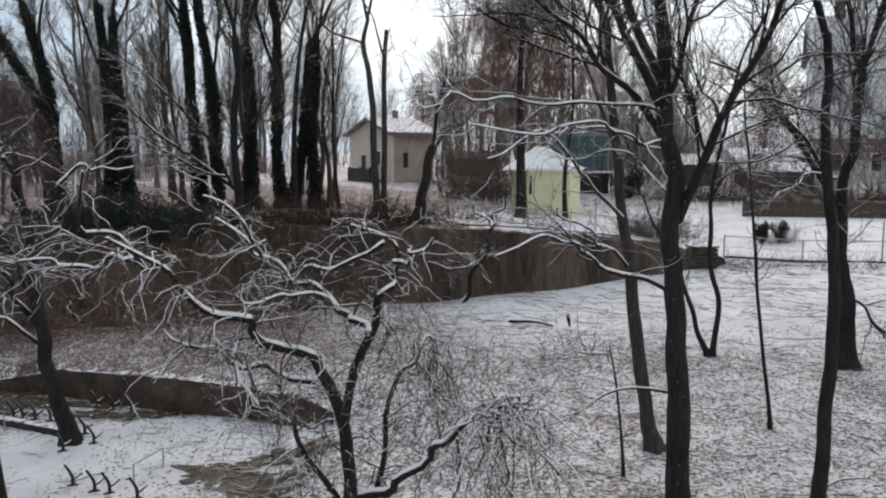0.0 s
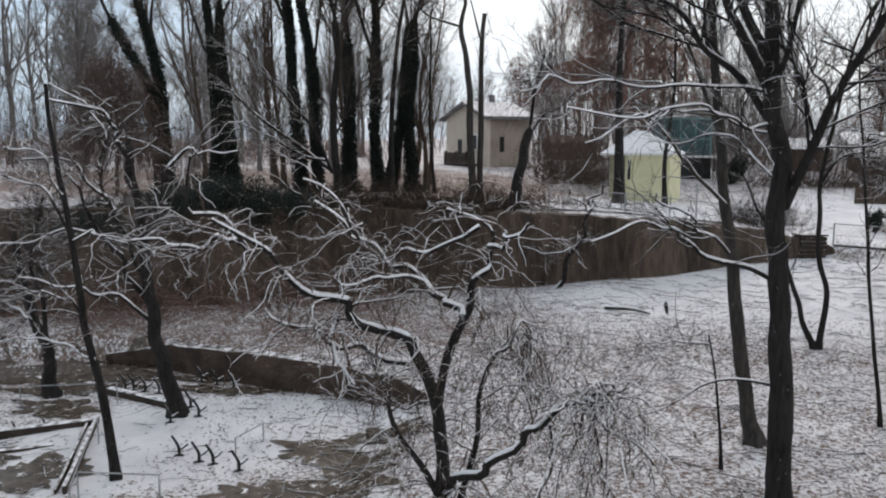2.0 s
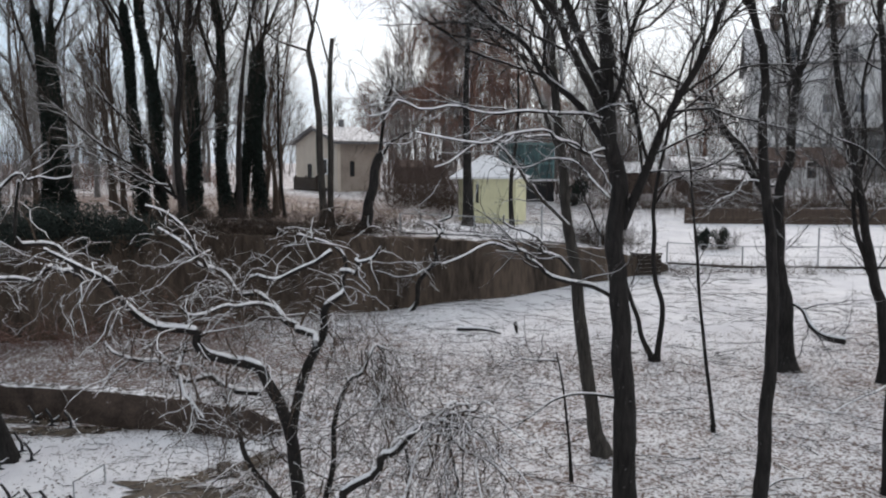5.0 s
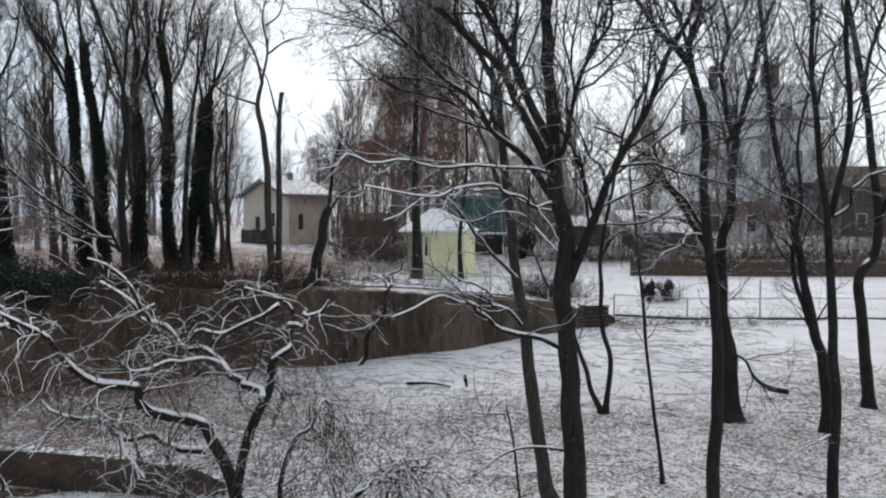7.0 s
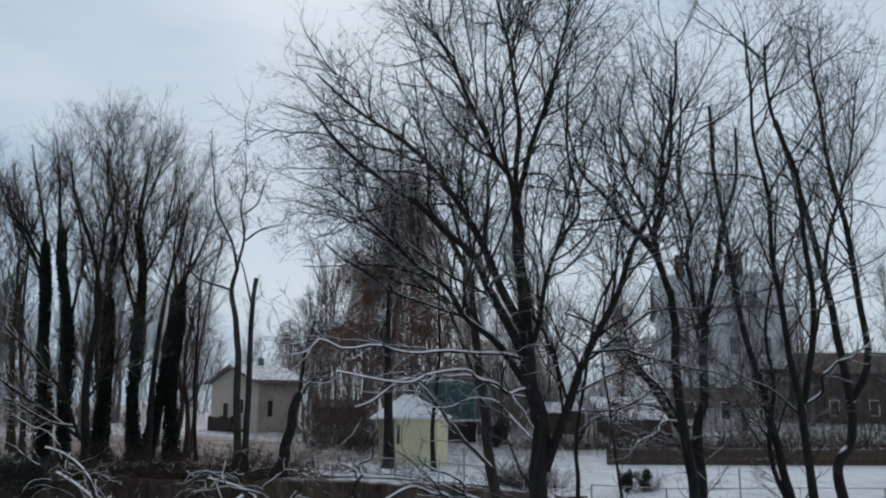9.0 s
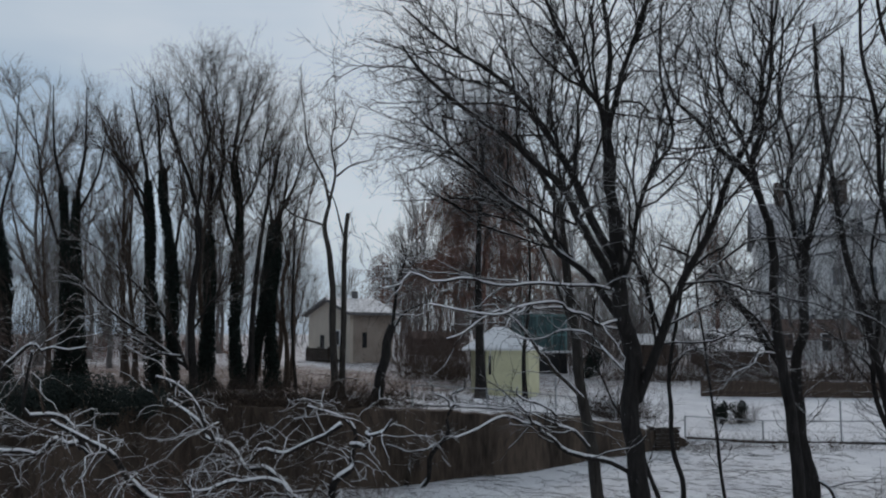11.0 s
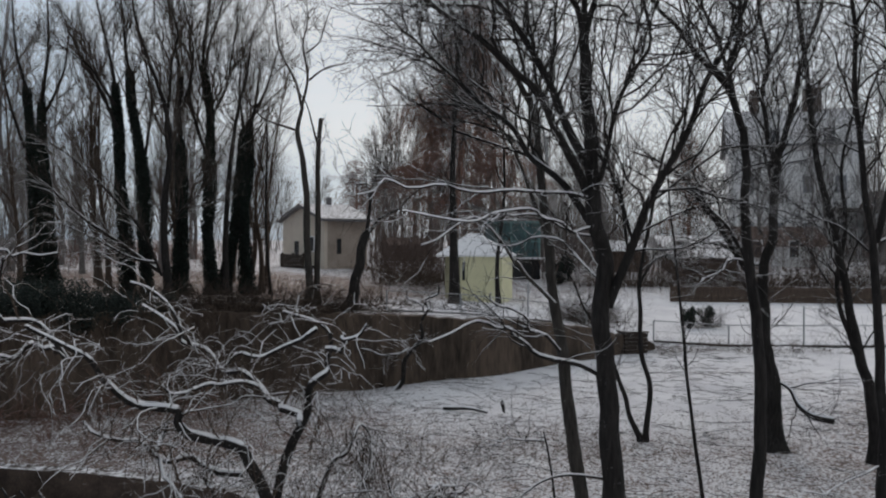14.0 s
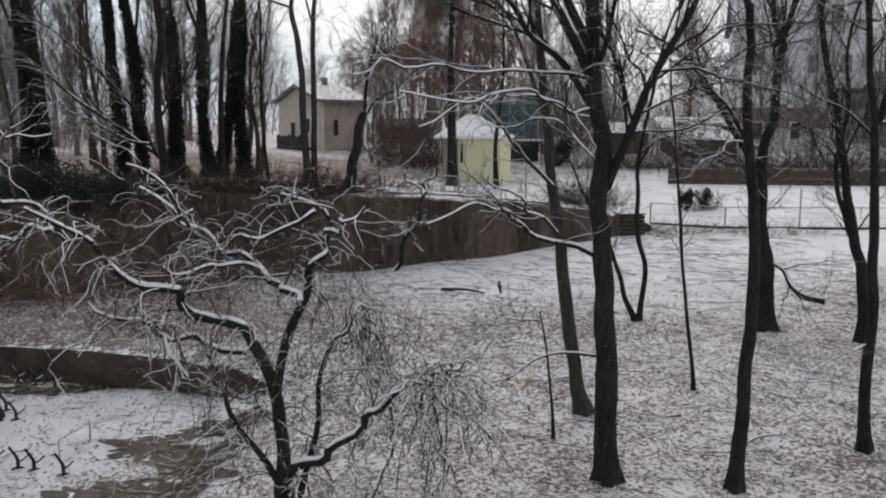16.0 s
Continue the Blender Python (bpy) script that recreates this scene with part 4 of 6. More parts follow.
def ivy_sheath(p, R, rng, reach=0.66, count=15000, size=0.042):
    """Ivy leaves round a trunk line, thinning out and growing ragged towards the top."""
    u = rng.random(count) ** 1.2 * reach * rng.uniform(0.85, 1.0)
    g = np.linspace(0, 1, len(p))
    c = np.stack([np.interp(u, g, p[:, k]) for k in range(3)], -1)
    r = np.interp(u, g, R)
    a = rng.uniform(0, 2 * np.pi, count)
    ph = rng.uniform(0, 6)
    lump = 0.55 + 0.4 * np.sin(a * 2 + u * 17 + ph) + 0.4 * np.sin(a * 3 - u * 41 + 2 * ph) * np.sin(u * 26 + ph)
    w = (r * 0.85 + 0.05 + 0.15 * np.maximum(lump, 0) * (1 - 0.8 * u / reach)) * np.sqrt(rng.random(count))
    c[:, 0] += np.cos(a) * w
    c[:, 1] += np.sin(a) * w
    c[:, 2] += rng.normal(size=count) * 0.1
    return leaves(c, size, rng)


def tree(name, key, bark, label, rng_seed, twigs=(220, 900, 2600), rmin=0.0035, up=0.05, lengths=((0.6, 1.6), (0.35, 0.9), (0.15, 0.45)), wobble=0.16, sink=0.15,
         low_twigs=(60, 140, 200), low_up=0.02, low_lengths=((0.25, 0.9), (0.15, 0.45), (0.08, 0.2)), lo=0.3, white=False, trunk_from=None, twig_bark=None, fan=(28, 66), frost=0.3):
    (bx, by), limbs = TREES[key]
    rng = np.random.default_rng(rng_seed)
    root = empty(name, bx, by, gz(bx, by), label=label, category="tree")
    high, low, few, caps = [], [], [], []
    for kind, r0, r1, pts in limbs:
        k = max(10, len(pts) * (6 if kind == "trunk" else 4))
        p = spline(pts, k)
        R = np.linspace(r0, r1, k)
        crook = r0 * 0.14 if "trunk" in kind else r0 * 0.35 + 0.026 if kind == "snowlimb" else r0 * 0.3 + (0.026 if white else 0.022)
        bend = spline(rng.normal(size=(max(3, k // (2 if kind == "snowlimb" else 3)), 3)) * crook, k)
        p = p + bend - bend[0]
        wood = "trunk" if kind in ("trunk", "ivytrunk") else "limb"
        if wood == "trunk":
            p[0, 2] = min(p[0, 2], 0.0) - sink
            R = R * (1 + 0.6 * np.exp(-np.maximum(p[:, 2], 0) / 0.16))
        v, q = tubes(p[None], R[None], 14 if wood == "trunk" else 8)
        # knobbly outline, with root ridges at the foot
        side = 14 if wood == "trunk" else 8
        ring = np.repeat(p, side, 0)
        lump = 1 + 0.07 * np.sin(np.arange(len(v)) % side * 2.7 + ring[:, 2] * 5) * np.sin(ring[:, 2] * 3.1 + rng_seed) + rng.normal(size=len(v)) * 0.025
        if wood == "trunk":
            lump += 0.28 * np.exp(-np.maximum(ring[:, 2], 0) / 0.14) * np.sin(np.arange(len(v)) % side * 2 * np.pi * 4 / side + rng_seed)
        v = ring + (v - ring) * lump[:, None]
        child(new(wood, mesh_np("wood", v, q, bark)), root)
        if kind == "trunk" and trunk_from is not None:
            low.append((p[int(k * trunk_from):], R[int(k * trunk_from):] * 0.5))
        if kind == "ivytrunk":
            child(new("ivy", mesh_np("ivy", *ivy_sheath(p, R, rng), M_IVY, False)), root)
            high.append((p[k // 3:], R[k // 3:]))
        if kind == "spray":
            caps.append(snow_cap(p[None], R[None] + 0.002, 0.8, 0.62, 1.06))
            few.append((p, R))
        elif kind == "barelimb":
            caps.append(snow_cap(p[None], R[None], 0.6, 0.65))
            low.append((p, R))
        elif kind == "snowlimb":
            low.append((p, R))
            caps.append(snow_cap(p[None], R[None] + 0.003, 0.8, 0.62, 1.04 if white else 0.975))
        elif kind == "limb" or len(limbs) < 3:
            high.append((p, R))
            if white and kind == "limb":
                caps.append(snow_cap(p[None], R[None], 0.85, 0.5))
    k = 28
    chunks = []
    for polys, cnt, lens, rise, start in ((high, twigs, lengths, up, lo), (low, low_twigs, low_lengths, low_up, 0.15), (few, (60, 130, 120), ((0.2, 0.6), (0.1, 0.35), (0.08, 0.2)), low_up, 0.1)):
        if not polys or not cnt[0]:
            continue
        P0 = np.stack([spline(p, k) for p, R in polys])
        R0 = np.stack([np.interp(np.linspace(0, 1, k), np.linspace(0, 1, len(R)), R) for p, R in polys])
        P1, R1 = grow(P0, R0, cnt[0], lens[0], fan, 9, wobble, rise, rng, start, 0.6, rmin * 1.6)
        P2, R2 = grow(P1, R1, cnt[1], lens[1], fan, 7, wobble, rise, rng, 0.15, 0.6, rmin * 1.2)
        chunks += [tubes(P1, R1, 5), tubes(P2, R2, 4)]
        if cnt[2]:
            chunks.append(tubes(*grow(P2, R2, cnt[2], lens[2], (28, 78), 5, wobble, rise, rng, 0.1, 0.7, rmin), 3))
        if polys is not high or white:
            held = rng.random(len(P1)) < 0.65
            caps.append(snow_cap(P1[held], R1[held], 0.64 if white else 0.6, cling=0.985 if white else 0.975))
        if white:
            keep = rng.random(len(P2)) < frost
            caps.append(snow_cap(P2[keep], R2[keep] * 0.85))
    child(tagged(new("crown", mesh_np("crown", *join(chunks), twig_bark or bark)), kind="stuff"), root)
    if caps:
        child(tagged(new("snow", mesh_np("snow", *join(caps), M_SNOW)), "fresh snow lying along the boughs", kind="stuff"), root)
    return root


LONG = ((0.9, 2.6), (0.5, 1.2), (0.2, 0.6))
tree("oak_tree", "A", M_BARK, "tall bare dark oak with snow on its level boughs", 1, (210, 1800, 8600), 0.0026, 0.04, ((0.9, 2.5), (0.45, 1.2), (0.2, 0.6)), 0.2, low_twigs=(84, 230, 320), low_lengths=((0.4, 1.5), (0.2, 0.7), (0.1, 0.35)), lo=0.15, trunk_from=0.45, fan=(20, 56))
tree("leaning_tree", "B", M_BARK_GREY, "slender grey leaning tree, bare, with snowy bough", 2, (40, 280, 1000), 0.0034, 0.04, LONG, 0.17, low_twigs=(18, 50, 60))
tree("twin_stem_tree", "C", M_BARK, "small bare tree with two crooked dark stems", 3, (20, 90, 200), rmin=0.0045, low_twigs=(40, 130, 200), low_lengths=((0.5, 1.8), (0.3, 0.8), (0.1, 0.4)), trunk_from=0.4)
tree("sapling", "D", M_BARK, "thin bare sapling standing in snow", 4, (16, 40, 0), rmin=0.005, lengths=((0.3, 0.8), (0.2, 0.4), (0.1, 0.2)))
tree("maple_tree", "E", M_BARK, "forked bare dark tree with broad flared foot", 5, (72, 560, 2200), 0.0034, 0.05, ((1.2, 3.2), (0.6, 1.5), (0.3, 0.8)), 0.2, low_twigs=(90, 300, 360), low_lengths=((0.5, 1.8), (0.3, 0.8), (0.1, 0.4)), lo=0.25, trunk_from=0.5, fan=(20, 56))
tree("slim_tree", "F", M_BARK, "slim bare dark tree rising from leafy snow", 6, (48, 330, 1300), 0.0025, 0.05, LONG, 0.2, lo=0.15, fan=(20, 56))
tree("forked_tree", "G", M_BARK, "bare dark tree forking into upright boughs", 7, (48, 340, 1400), 0.0026, 0.05, LONG, 0.2, low_twigs=(30, 90, 90), lo=0.15, fan=(20, 56))
tree("broad_tree", "H", M_BARK, "bare tree with leaning dark trunk", 8, (40, 280, 1200), 0.0034, 0.05, ((1.0, 2.8), (0.5, 1.3), (0.2, 0.7)), 0.19, lo=0.25, trunk_from=0.45, fan=(20, 56))
tree("upright_tree", "N", M_BARK, "tall bare tree with several upright stems", 9, (56, 400, 1700), 0.0038, 0.06, ((1.2, 3.2), (0.6, 1.6), (0.3, 0.8)), 0.19, lo=0.25, trunk_from=0.45, fan=(20, 56))
tree("dead_stick_tree", "I", M_BARK, "short bare dead stem with one snowy twig", 10, (8, 20, 0), lengths=((0.2, 0.5), (0.1, 0.3), (0.1, 0.2)), low_twigs=(10, 10, 10))
CROOKED = ((0.5, 1.5), (0.25, 0.8), (0.12, 0.35))
tree("weeping_cherry_tree", "J", M_BARK, "old weeping cherry, bare, boughs lined with snow", 11, (110, 480, 900), 0.0038, -0.16, CROOKED, 0.36,
     low_twigs=(250, 800, 1100), low_up=-0.11, low_lengths=CROOKED, lo=0.2, white=True, twig_bark=M_PALETWIG, frost=0.35)
tree("yard_tree", "K", M_BARK, "leaning bare tree in the sunken yard, snowy boughs", 12, (40, 200, 400), 0.0042, 0.02, low_twigs=(120, 460, 700), low_up=0.02,
     low_lengths=((0.5, 1.7), (0.3, 0.8), (0.1, 0.3)), wobble=0.34, white=True, twig_bark=M_TWIG, frost=0.2)
tree("thin_yard_tree", "L", M_BARK, "thin dark bare tree in the sunken yard", 13, (40, 150, 300), 0.0042, low_twigs=(90, 300, 400), low_lengths=((0.4, 1.2), (0.2, 0.6), (0.1, 0.3)), wobble=0.3, white=True, twig_bark=M_TWIG)
tree("clump_tree", "M", M_BARK, "bare dark tree with spreading stems", 14, (60, 250, 500), 0.005, low_twigs=(30, 60, 60))

BANK = ((0.9, 3.0), (0.5, 1.4), (0.25, 0.7))
tree("ivy_clad_tree", "P", M_BARK, "old tree of two tall stems wrapped in dark ivy", 15, (90, 700, 2600), 0.0032, 0.075, BANK, 0.15, lo=0.12, twig_bark=M_TWIG, fan=(16, 46))
tree("many_branched_tree", "Q", M_BARK, "dark bare tree with low spreading snowy boughs", 16, (70, 560, 2000), 0.0032, 0.075, BANK, 0.15, lo=0.12, twig_bark=M_TWIG, fan=(16, 46), trunk_from=0.3, low_twigs=(240, 850, 1000), low_lengths=((0.6, 1.9), (0.3, 1.0), (0.2, 0.4)))
tree("ivy_clad_tree", "R", M_BARK, "stout ivy-wrapped trunk with a few thin boughs above", 17, (40, 320, 1200), 0.0032, 0.075, BANK, 0.15, lo=0.12, twig_bark=M_TWIG, fan=(16, 46))
tree("ivy_clad_tree", "W", M_BARK, "tall tree with a round crown and ivy up one stem", 22, (100, 800, 3000), 0.0032, 0.075, BANK, 0.15, lo=0.12, twig_bark=M_TWIG, fan=(16, 46), trunk_from=0.35)
tree("ivy_clad_tree", "X", M_BARK, "twin-stemmed bare tree leaning out, ivy halfway up", 23, (70, 520, 1900), 0.0032, 0.075, BANK, 0.15, lo=0.12, twig_bark=M_TWIG, fan=(16, 46))
tree("ivy_clad_tree", "Z", M_BARK, "leaning bare tree with two stems in dark ivy", 24, (70, 460, 1500), 0.0032, 0.075, ((0.5, 1.6), (0.35, 1.0), (0.2, 0.6)), 0.15, lo=0.12, twig_bark=M_TWIG, fan=(16, 46))
tree("ivy_clad_tree", "ZA", M_BARK, "broad tree of two upright stems wrapped in ivy", 25, (70, 460, 1500), 0.0032, 0.075, ((0.5, 1.6), (0.35, 1.0), (0.2, 0.6)), 0.15, lo=0.12, twig_bark=M_TWIG, fan=(16, 46))
tree("crooked_stem_tree", "Y", M_BARK, "crooked dark stem before the retaining wall, snow on top", 26, (1, 1, 0), 0.005, 0.0, low_twigs=(30, 90, 120), low_lengths=((0.3, 1.0), (0.2, 0.5), (0.1, 0.3)), wobble=0.3)
tree("slender_tree", "S", M_BARK_GREY, "slender bare tree with an open forked top", 18, (34, 170, 500), 0.006, 0.07, ((0.5, 1.6), (0.3, 0.9), (0.2, 0.5)), 0.13, lo=0.25)
tree("dead_trunk_tree", "T", M_BARK_GREY, "slender dead trunk broken off at the top", 19, (5, 12, 0), 0.006, 0.05, ((0.4, 1.0), (0.2, 0.5), (0.2, 0.3)), 0.13)
tree("thin_tree", "U", M_BARK, "thin bare tree on the bank", 20, (20, 70, 160), 0.006, 0.05, ((0.4, 1.2), (0.2, 0.6), (0.1, 0.3)), 0.13)
tree("leaning_dark_tree", "V", M_BARK, "leaning dark trunk at the edge of the bank", 21, (24, 120, 300), 0.006, 0.02, ((0.5, 1.6), (0.3, 0.8), (0.2, 0.4)), 0.15)


# ---- leaves, shrubs and tangles ----
def shrub(name, x, y, w, d, h, material, label, count, size, seed, lift=0.0):
    """A mound of leaves round a few stems, with gaps and an uneven outline."""
    rng = np.random.default_rng(seed)
    root = empty(name, x, y, gz(x, y) + lift, label=label, category="shrub")
    blobs = rng.uniform(-1, 1, (14, 3)) * (w * 0.4, d * 0.4, h * 0.25) + (0, 0, h * 0.5)
    i = rng.integers(0, 14, count)
    g = rng.normal(size=(count, 3))
    g /= np.linalg.norm(g, axis=1, keepdims=True)
    c = blobs[i] + g * rng.uniform(0.55, 1.0, (count, 1)) * (w * 0.2, d * 0.2, h * 0.28)
    c[:, 2] = np.maximum(c[:, 2], 0.02)
    child(new("foliage", mesh_np("foliage", *leaves(c, size, rng), material, False)), root)
    st = np.stack([np.linspace((0, 0, -0.1), b, 5) for b in blobs])
    child(new("stems", mesh_np("stems", *tubes(st, np.full((14, 5), 0.015), 5), M_BARK)), root)
    return root


def tangle(name, pts, spread, height, count, length, material, label, seed, droop=-0.05, radius=0.006, forward=-0.1):
    """Bare canes that sprout along a line on the ground and arch over."""
    rng = np.random.default_rng(seed)
    base = spline(pts, 60)[rng.integers(0, 60, count)] + rng.normal(size=(count, 3)) * (spread, spread * 0.5, 0)
    base[:, 2] = ground_z(base[:, 0], base[:, 1]) + height * rng.random(count)
    D = rng.normal(size=(count, 3)) * (0.6, 0.6, 0.3) + (0, forward, 0.8)
    D /= np.linalg.norm(D, axis=1, keepdims=True)
    ln = rng.uniform(*length, count)
    Q = np.empty((count, 8, 3))
    Q[:, 0] = base
    for j in range(1, 8):
        D = D + rng.normal(size=D.shape) * 0.2 + (0, 0, droop)
        D /= np.linalg.norm(D, axis=1, keepdims=True)
        Q[:, j] = Q[:, j - 1] + D * (ln / 7)[:, None]
    P2, R2 = grow(Q, np.full((count, 8), radius), count * 2, (0.2, 0.6), (30, 70), 5, 0.2, 0.0, rng, rmin=radius * 0.6)
    ob = new(name, mesh_np(name, *join([tubes(Q, radius * np.linspace(1, 0.5, 8)[None].repeat(count, 0), 4), tubes(P2, R2, 3)]), material))
    return tagged(ob, label, "shrub", kind="stuff")


def tall_tree(name, x, y, h, r, label, seed, lean=(0, 0), spread=0.3, bark=M_HAZEBARK, twigs=(90, 500, 1500), rmin=0.008, boughs=9, start=0.35, tips=1.0):
    """A tall bare woodland tree."""
    rng = np.random.default_rng(seed)
    root = empty(name, x, y, gz(x, y), label=label, category="tree")
    top = np.array([lean[0], lean[1], h])
    mid = top * 0.5 + rng.normal(size=3) * (0.25, 0.25, 0)
    p = spline([(0, 0, -0.3), top * 0.2 + rng.normal(size=3) * (0.1, 0.1, 0), mid, top], 24)
    R = np.linspace(r, 0.02, 24) * (1 + 0.4 * np.exp(-np.maximum(p[:, 2], 0) / 0.4))
    child(new("trunk", mesh_np("trunk", *tubes(p[None], R[None], 10), bark)), root)
    far = bark is M_HAZEBARK
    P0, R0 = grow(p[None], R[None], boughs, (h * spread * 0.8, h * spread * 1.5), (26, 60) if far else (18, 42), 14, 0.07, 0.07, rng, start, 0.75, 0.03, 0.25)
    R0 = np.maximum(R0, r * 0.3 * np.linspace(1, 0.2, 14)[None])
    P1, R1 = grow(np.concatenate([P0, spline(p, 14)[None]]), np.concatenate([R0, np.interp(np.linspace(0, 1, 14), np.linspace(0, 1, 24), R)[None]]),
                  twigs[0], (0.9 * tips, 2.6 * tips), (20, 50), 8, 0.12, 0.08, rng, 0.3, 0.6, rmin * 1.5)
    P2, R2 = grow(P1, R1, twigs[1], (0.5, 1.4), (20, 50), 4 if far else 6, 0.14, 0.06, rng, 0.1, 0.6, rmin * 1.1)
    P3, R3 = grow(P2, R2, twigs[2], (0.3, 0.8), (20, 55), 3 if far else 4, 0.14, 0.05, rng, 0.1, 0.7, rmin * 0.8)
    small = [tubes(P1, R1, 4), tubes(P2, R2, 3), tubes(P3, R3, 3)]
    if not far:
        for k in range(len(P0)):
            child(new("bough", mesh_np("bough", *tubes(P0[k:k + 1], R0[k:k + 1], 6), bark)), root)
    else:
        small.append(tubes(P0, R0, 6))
    child(tagged(new("crown", mesh_np("crown", *join(small), bark)), kind="stuff"), root)
    return root


# slender trees on the bank behind the retaining wall
SLENDER = [(-4.7, 31.5, 8.2, 0.5), (-4.2, 33.0, 7.6, 0.7), (-7.4, 32.5, 7.2, 0.1), (-8.9, 29.4, 7.4, -0.3), (-6.9, 29.8, 7.6, 0.2), (-3.9, 29.6, 6.6, 0.3), (-9.8, 31.5, 8.8, -0.4), (-10.6, 33.5, 8.4, 0.2), (-13.2, 33.0, 8.0, -0.6),
           (-5.8, 35.0, 8.8, 0.5), (-15.5, 34.0, 8.4, -0.5)]
for i, (x, y, h, lean) in enumerate(SLENDER):
    tagged(tall_tree("slender_wood_tree", x, y, h, 0.11, "slender bare tree among the ivy-clad trunks", 140 + i, (lean, 0), 0.26, M_PALETWIG, (46, 330, 1100), 0.0045, 8, 0.3, tips=0.75), group="slender trees on the bank")
tall_tree("pine_like_tree", 3.04, 33.0, 13.0, 0.23, "tall straight dark trunk beside the yellow shed", 65, (0.4, 0), 0.16, M_BARK, (50, 260, 800), 0.007, 9, 0.5)
tall_tree("shed_tree", 4.88, 34.0, 9.0, 0.11, "thin dark tree in front of the yellow shed", 66, (0.1, 0), 0.12, M_BARK, (14, 50, 120), 0.006, 4, 0.6)


def weeping_tree(name, x, y, h, width, label, seed, twigs=2600, lean=0.0, low=0.22, bark=M_BROWN):
    """A conical tree whose arching boughs are hung with long brown twigs."""
    rng = np.random.default_rng(seed)
    root = empty(name, x, y, gz(x, y), label=label, category="tree")
    p = spline([(-lean, 0, -0.2), (0.1 - lean * 0.5, 0, h * 0.5), (0, 0, h)], 24)
    R = np.linspace(0.017 * h, 0.02, 24)
    child(new("trunk", mesh_np("trunk", *tubes(p[None], R[None], 8), bark)), root)
    n = 110
    u = low + (0.99 - low) * rng.random(n) ** 0.55
    a = rng.uniform(0, 2 * np.pi, n)
    ln = width * (1.02 - u) ** 0.9 * rng.uniform(0.3, 1.0, n) + 0.5
    k = 9
    s = np.linspace(0, 1, k)[None]
    foot = np.stack([np.interp(u * h, p[:, 2], p[:, 0]), 0 * u, u * h], -1)
    P = foot[:, None] + np.stack([np.cos(a)[:, None] * ln[:, None] * s, np.sin(a)[:, None] * ln[:, None] * s, ln[:, None] * (0.85 * s - 0.95 * s ** 2)], -1)
    P += rng.normal(size=P.shape) * 0.05 * s[..., None]
    R0 = 0.04 * np.linspace(1, 0.25, k)[None] * (1.25 - u[:, None])
    P1, R1 = grow(P, R0, twigs, (0.6, 2.2), (30, 85), 7, 0.1, -0.42, rng, 0.15, 0.6, 0.008)
    P2, R2 = grow(P1, R1, int(twigs * 1.9), (0.3, 1.0), (12, 45), 4, 0.12, -0.3, rng, 0.1, 0.7, 0.006)
    for j in range(n):
        child(new("bough", mesh_np("bough", *tubes(P[j:j + 1], R0[j:j + 1], 5), bark)), root)
    child(tagged(new("crown", mesh_np("crown", *join([tubes(P1, R1, 3), tubes(P2, R2, 3)]), bark)), kind="stuff"), root)
    return root


weeping_tree("weeping_birch", 4.6, 42.5, 14.0, 7.2, "tall weeping tree hung with reddish brown twigs", 70, 5200, 1.0, 0.2)
weeping_tree("brown_bush_tree", -12.6, 24.5, 4.0, 2.4, "low bushy tree with dense brown twigs behind the yard", 72, 1100, bark=M_DULLBROWN)
weeping_tree("small_weeping_tree", -1.5, 62.0, 7.0, 2.2, "small far weeping tree beyond the cream house", 71, 400)

# far woods: a few kinds, repeated, in the bark paled for haze
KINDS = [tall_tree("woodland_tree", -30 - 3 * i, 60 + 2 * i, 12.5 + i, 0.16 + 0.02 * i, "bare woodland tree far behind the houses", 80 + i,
                   (0.4 * (i - 2), 0), 0.28 + 0.03 * i, M_HAZEBARK, (120, 640, 1500), 0.0095, 13, 0.22) for i in range(5)]
for o in KINDS:
    tagged(o, group="far woodland trees")
rng = np.random.default_rng(90)
spots = [(rng.uniform(-42, -8), rng.uniform(38, 90)) for _ in range(36)] + [(rng.uniform(-6, 8), rng.uniform(62, 100)) for _ in range(10)] + \
        [(rng.uniform(6, 50), rng.uniform(73, 100)) for _ in range(15)]
for i, (x, y) in enumerate(spots):
    s = rng.uniform(0.7, 1.05) * (0.62 if -0.14 < x / y < 0.0 else 0.72 if -0.34 < x / y <= -0.14 else 1.0)
    o = copy_thing(KINDS[i % 5], Matrix.Translation((x, y, gz(x, y))) @ Matrix.Rotation(rng.uniform(0, 6.28), 4, "Z"))
    o.scale = (s, s, s)


# dense thin growth that closes the view under the far trees
def thicket(name, x0, x1, y0, y1, count, height, material, label, seed, radius=0.02):
    rng = np.random.default_rng(seed)
    b = np.stack([rng.uniform(x0, x1, count), rng.uniform(y0, y1, count), np.zeros(count)], -1)
    b[:, 2] = ground_z(b[:, 0], b[:, 1]) - 0.1
    D = rng.normal(size=(count, 3)) * (0.14, 0.14, 0) + (0, 0, 1)
    ln = rng.uniform(*height, count)
    Q = np.empty((count, 6, 3))
    Q[:, 0] = b
    for j in range(1, 6):
        D = D + rng.normal(size=D.shape) * 0.08
        Q[:, j] = Q[:, j - 1] + D / np.linalg.norm(D, axis=1, keepdims=True) * (ln / 5)[:, None]
    R = (radius * ln / 4)[:, None] * np.linspace(1, 0.3, 6)[None]
    P2, R2 = grow(Q, R, count * 5, (0.5, 1.8), (20, 60), 4, 0.15, 0.05, rng, 0.15, 0.6, 0.01)
    ob = new(name, mesh_np(name, *join([tubes(Q, R, 4), tubes(P2, R2, 3)]), material))
    return tagged(ob, label, "woods", kind="stuff")


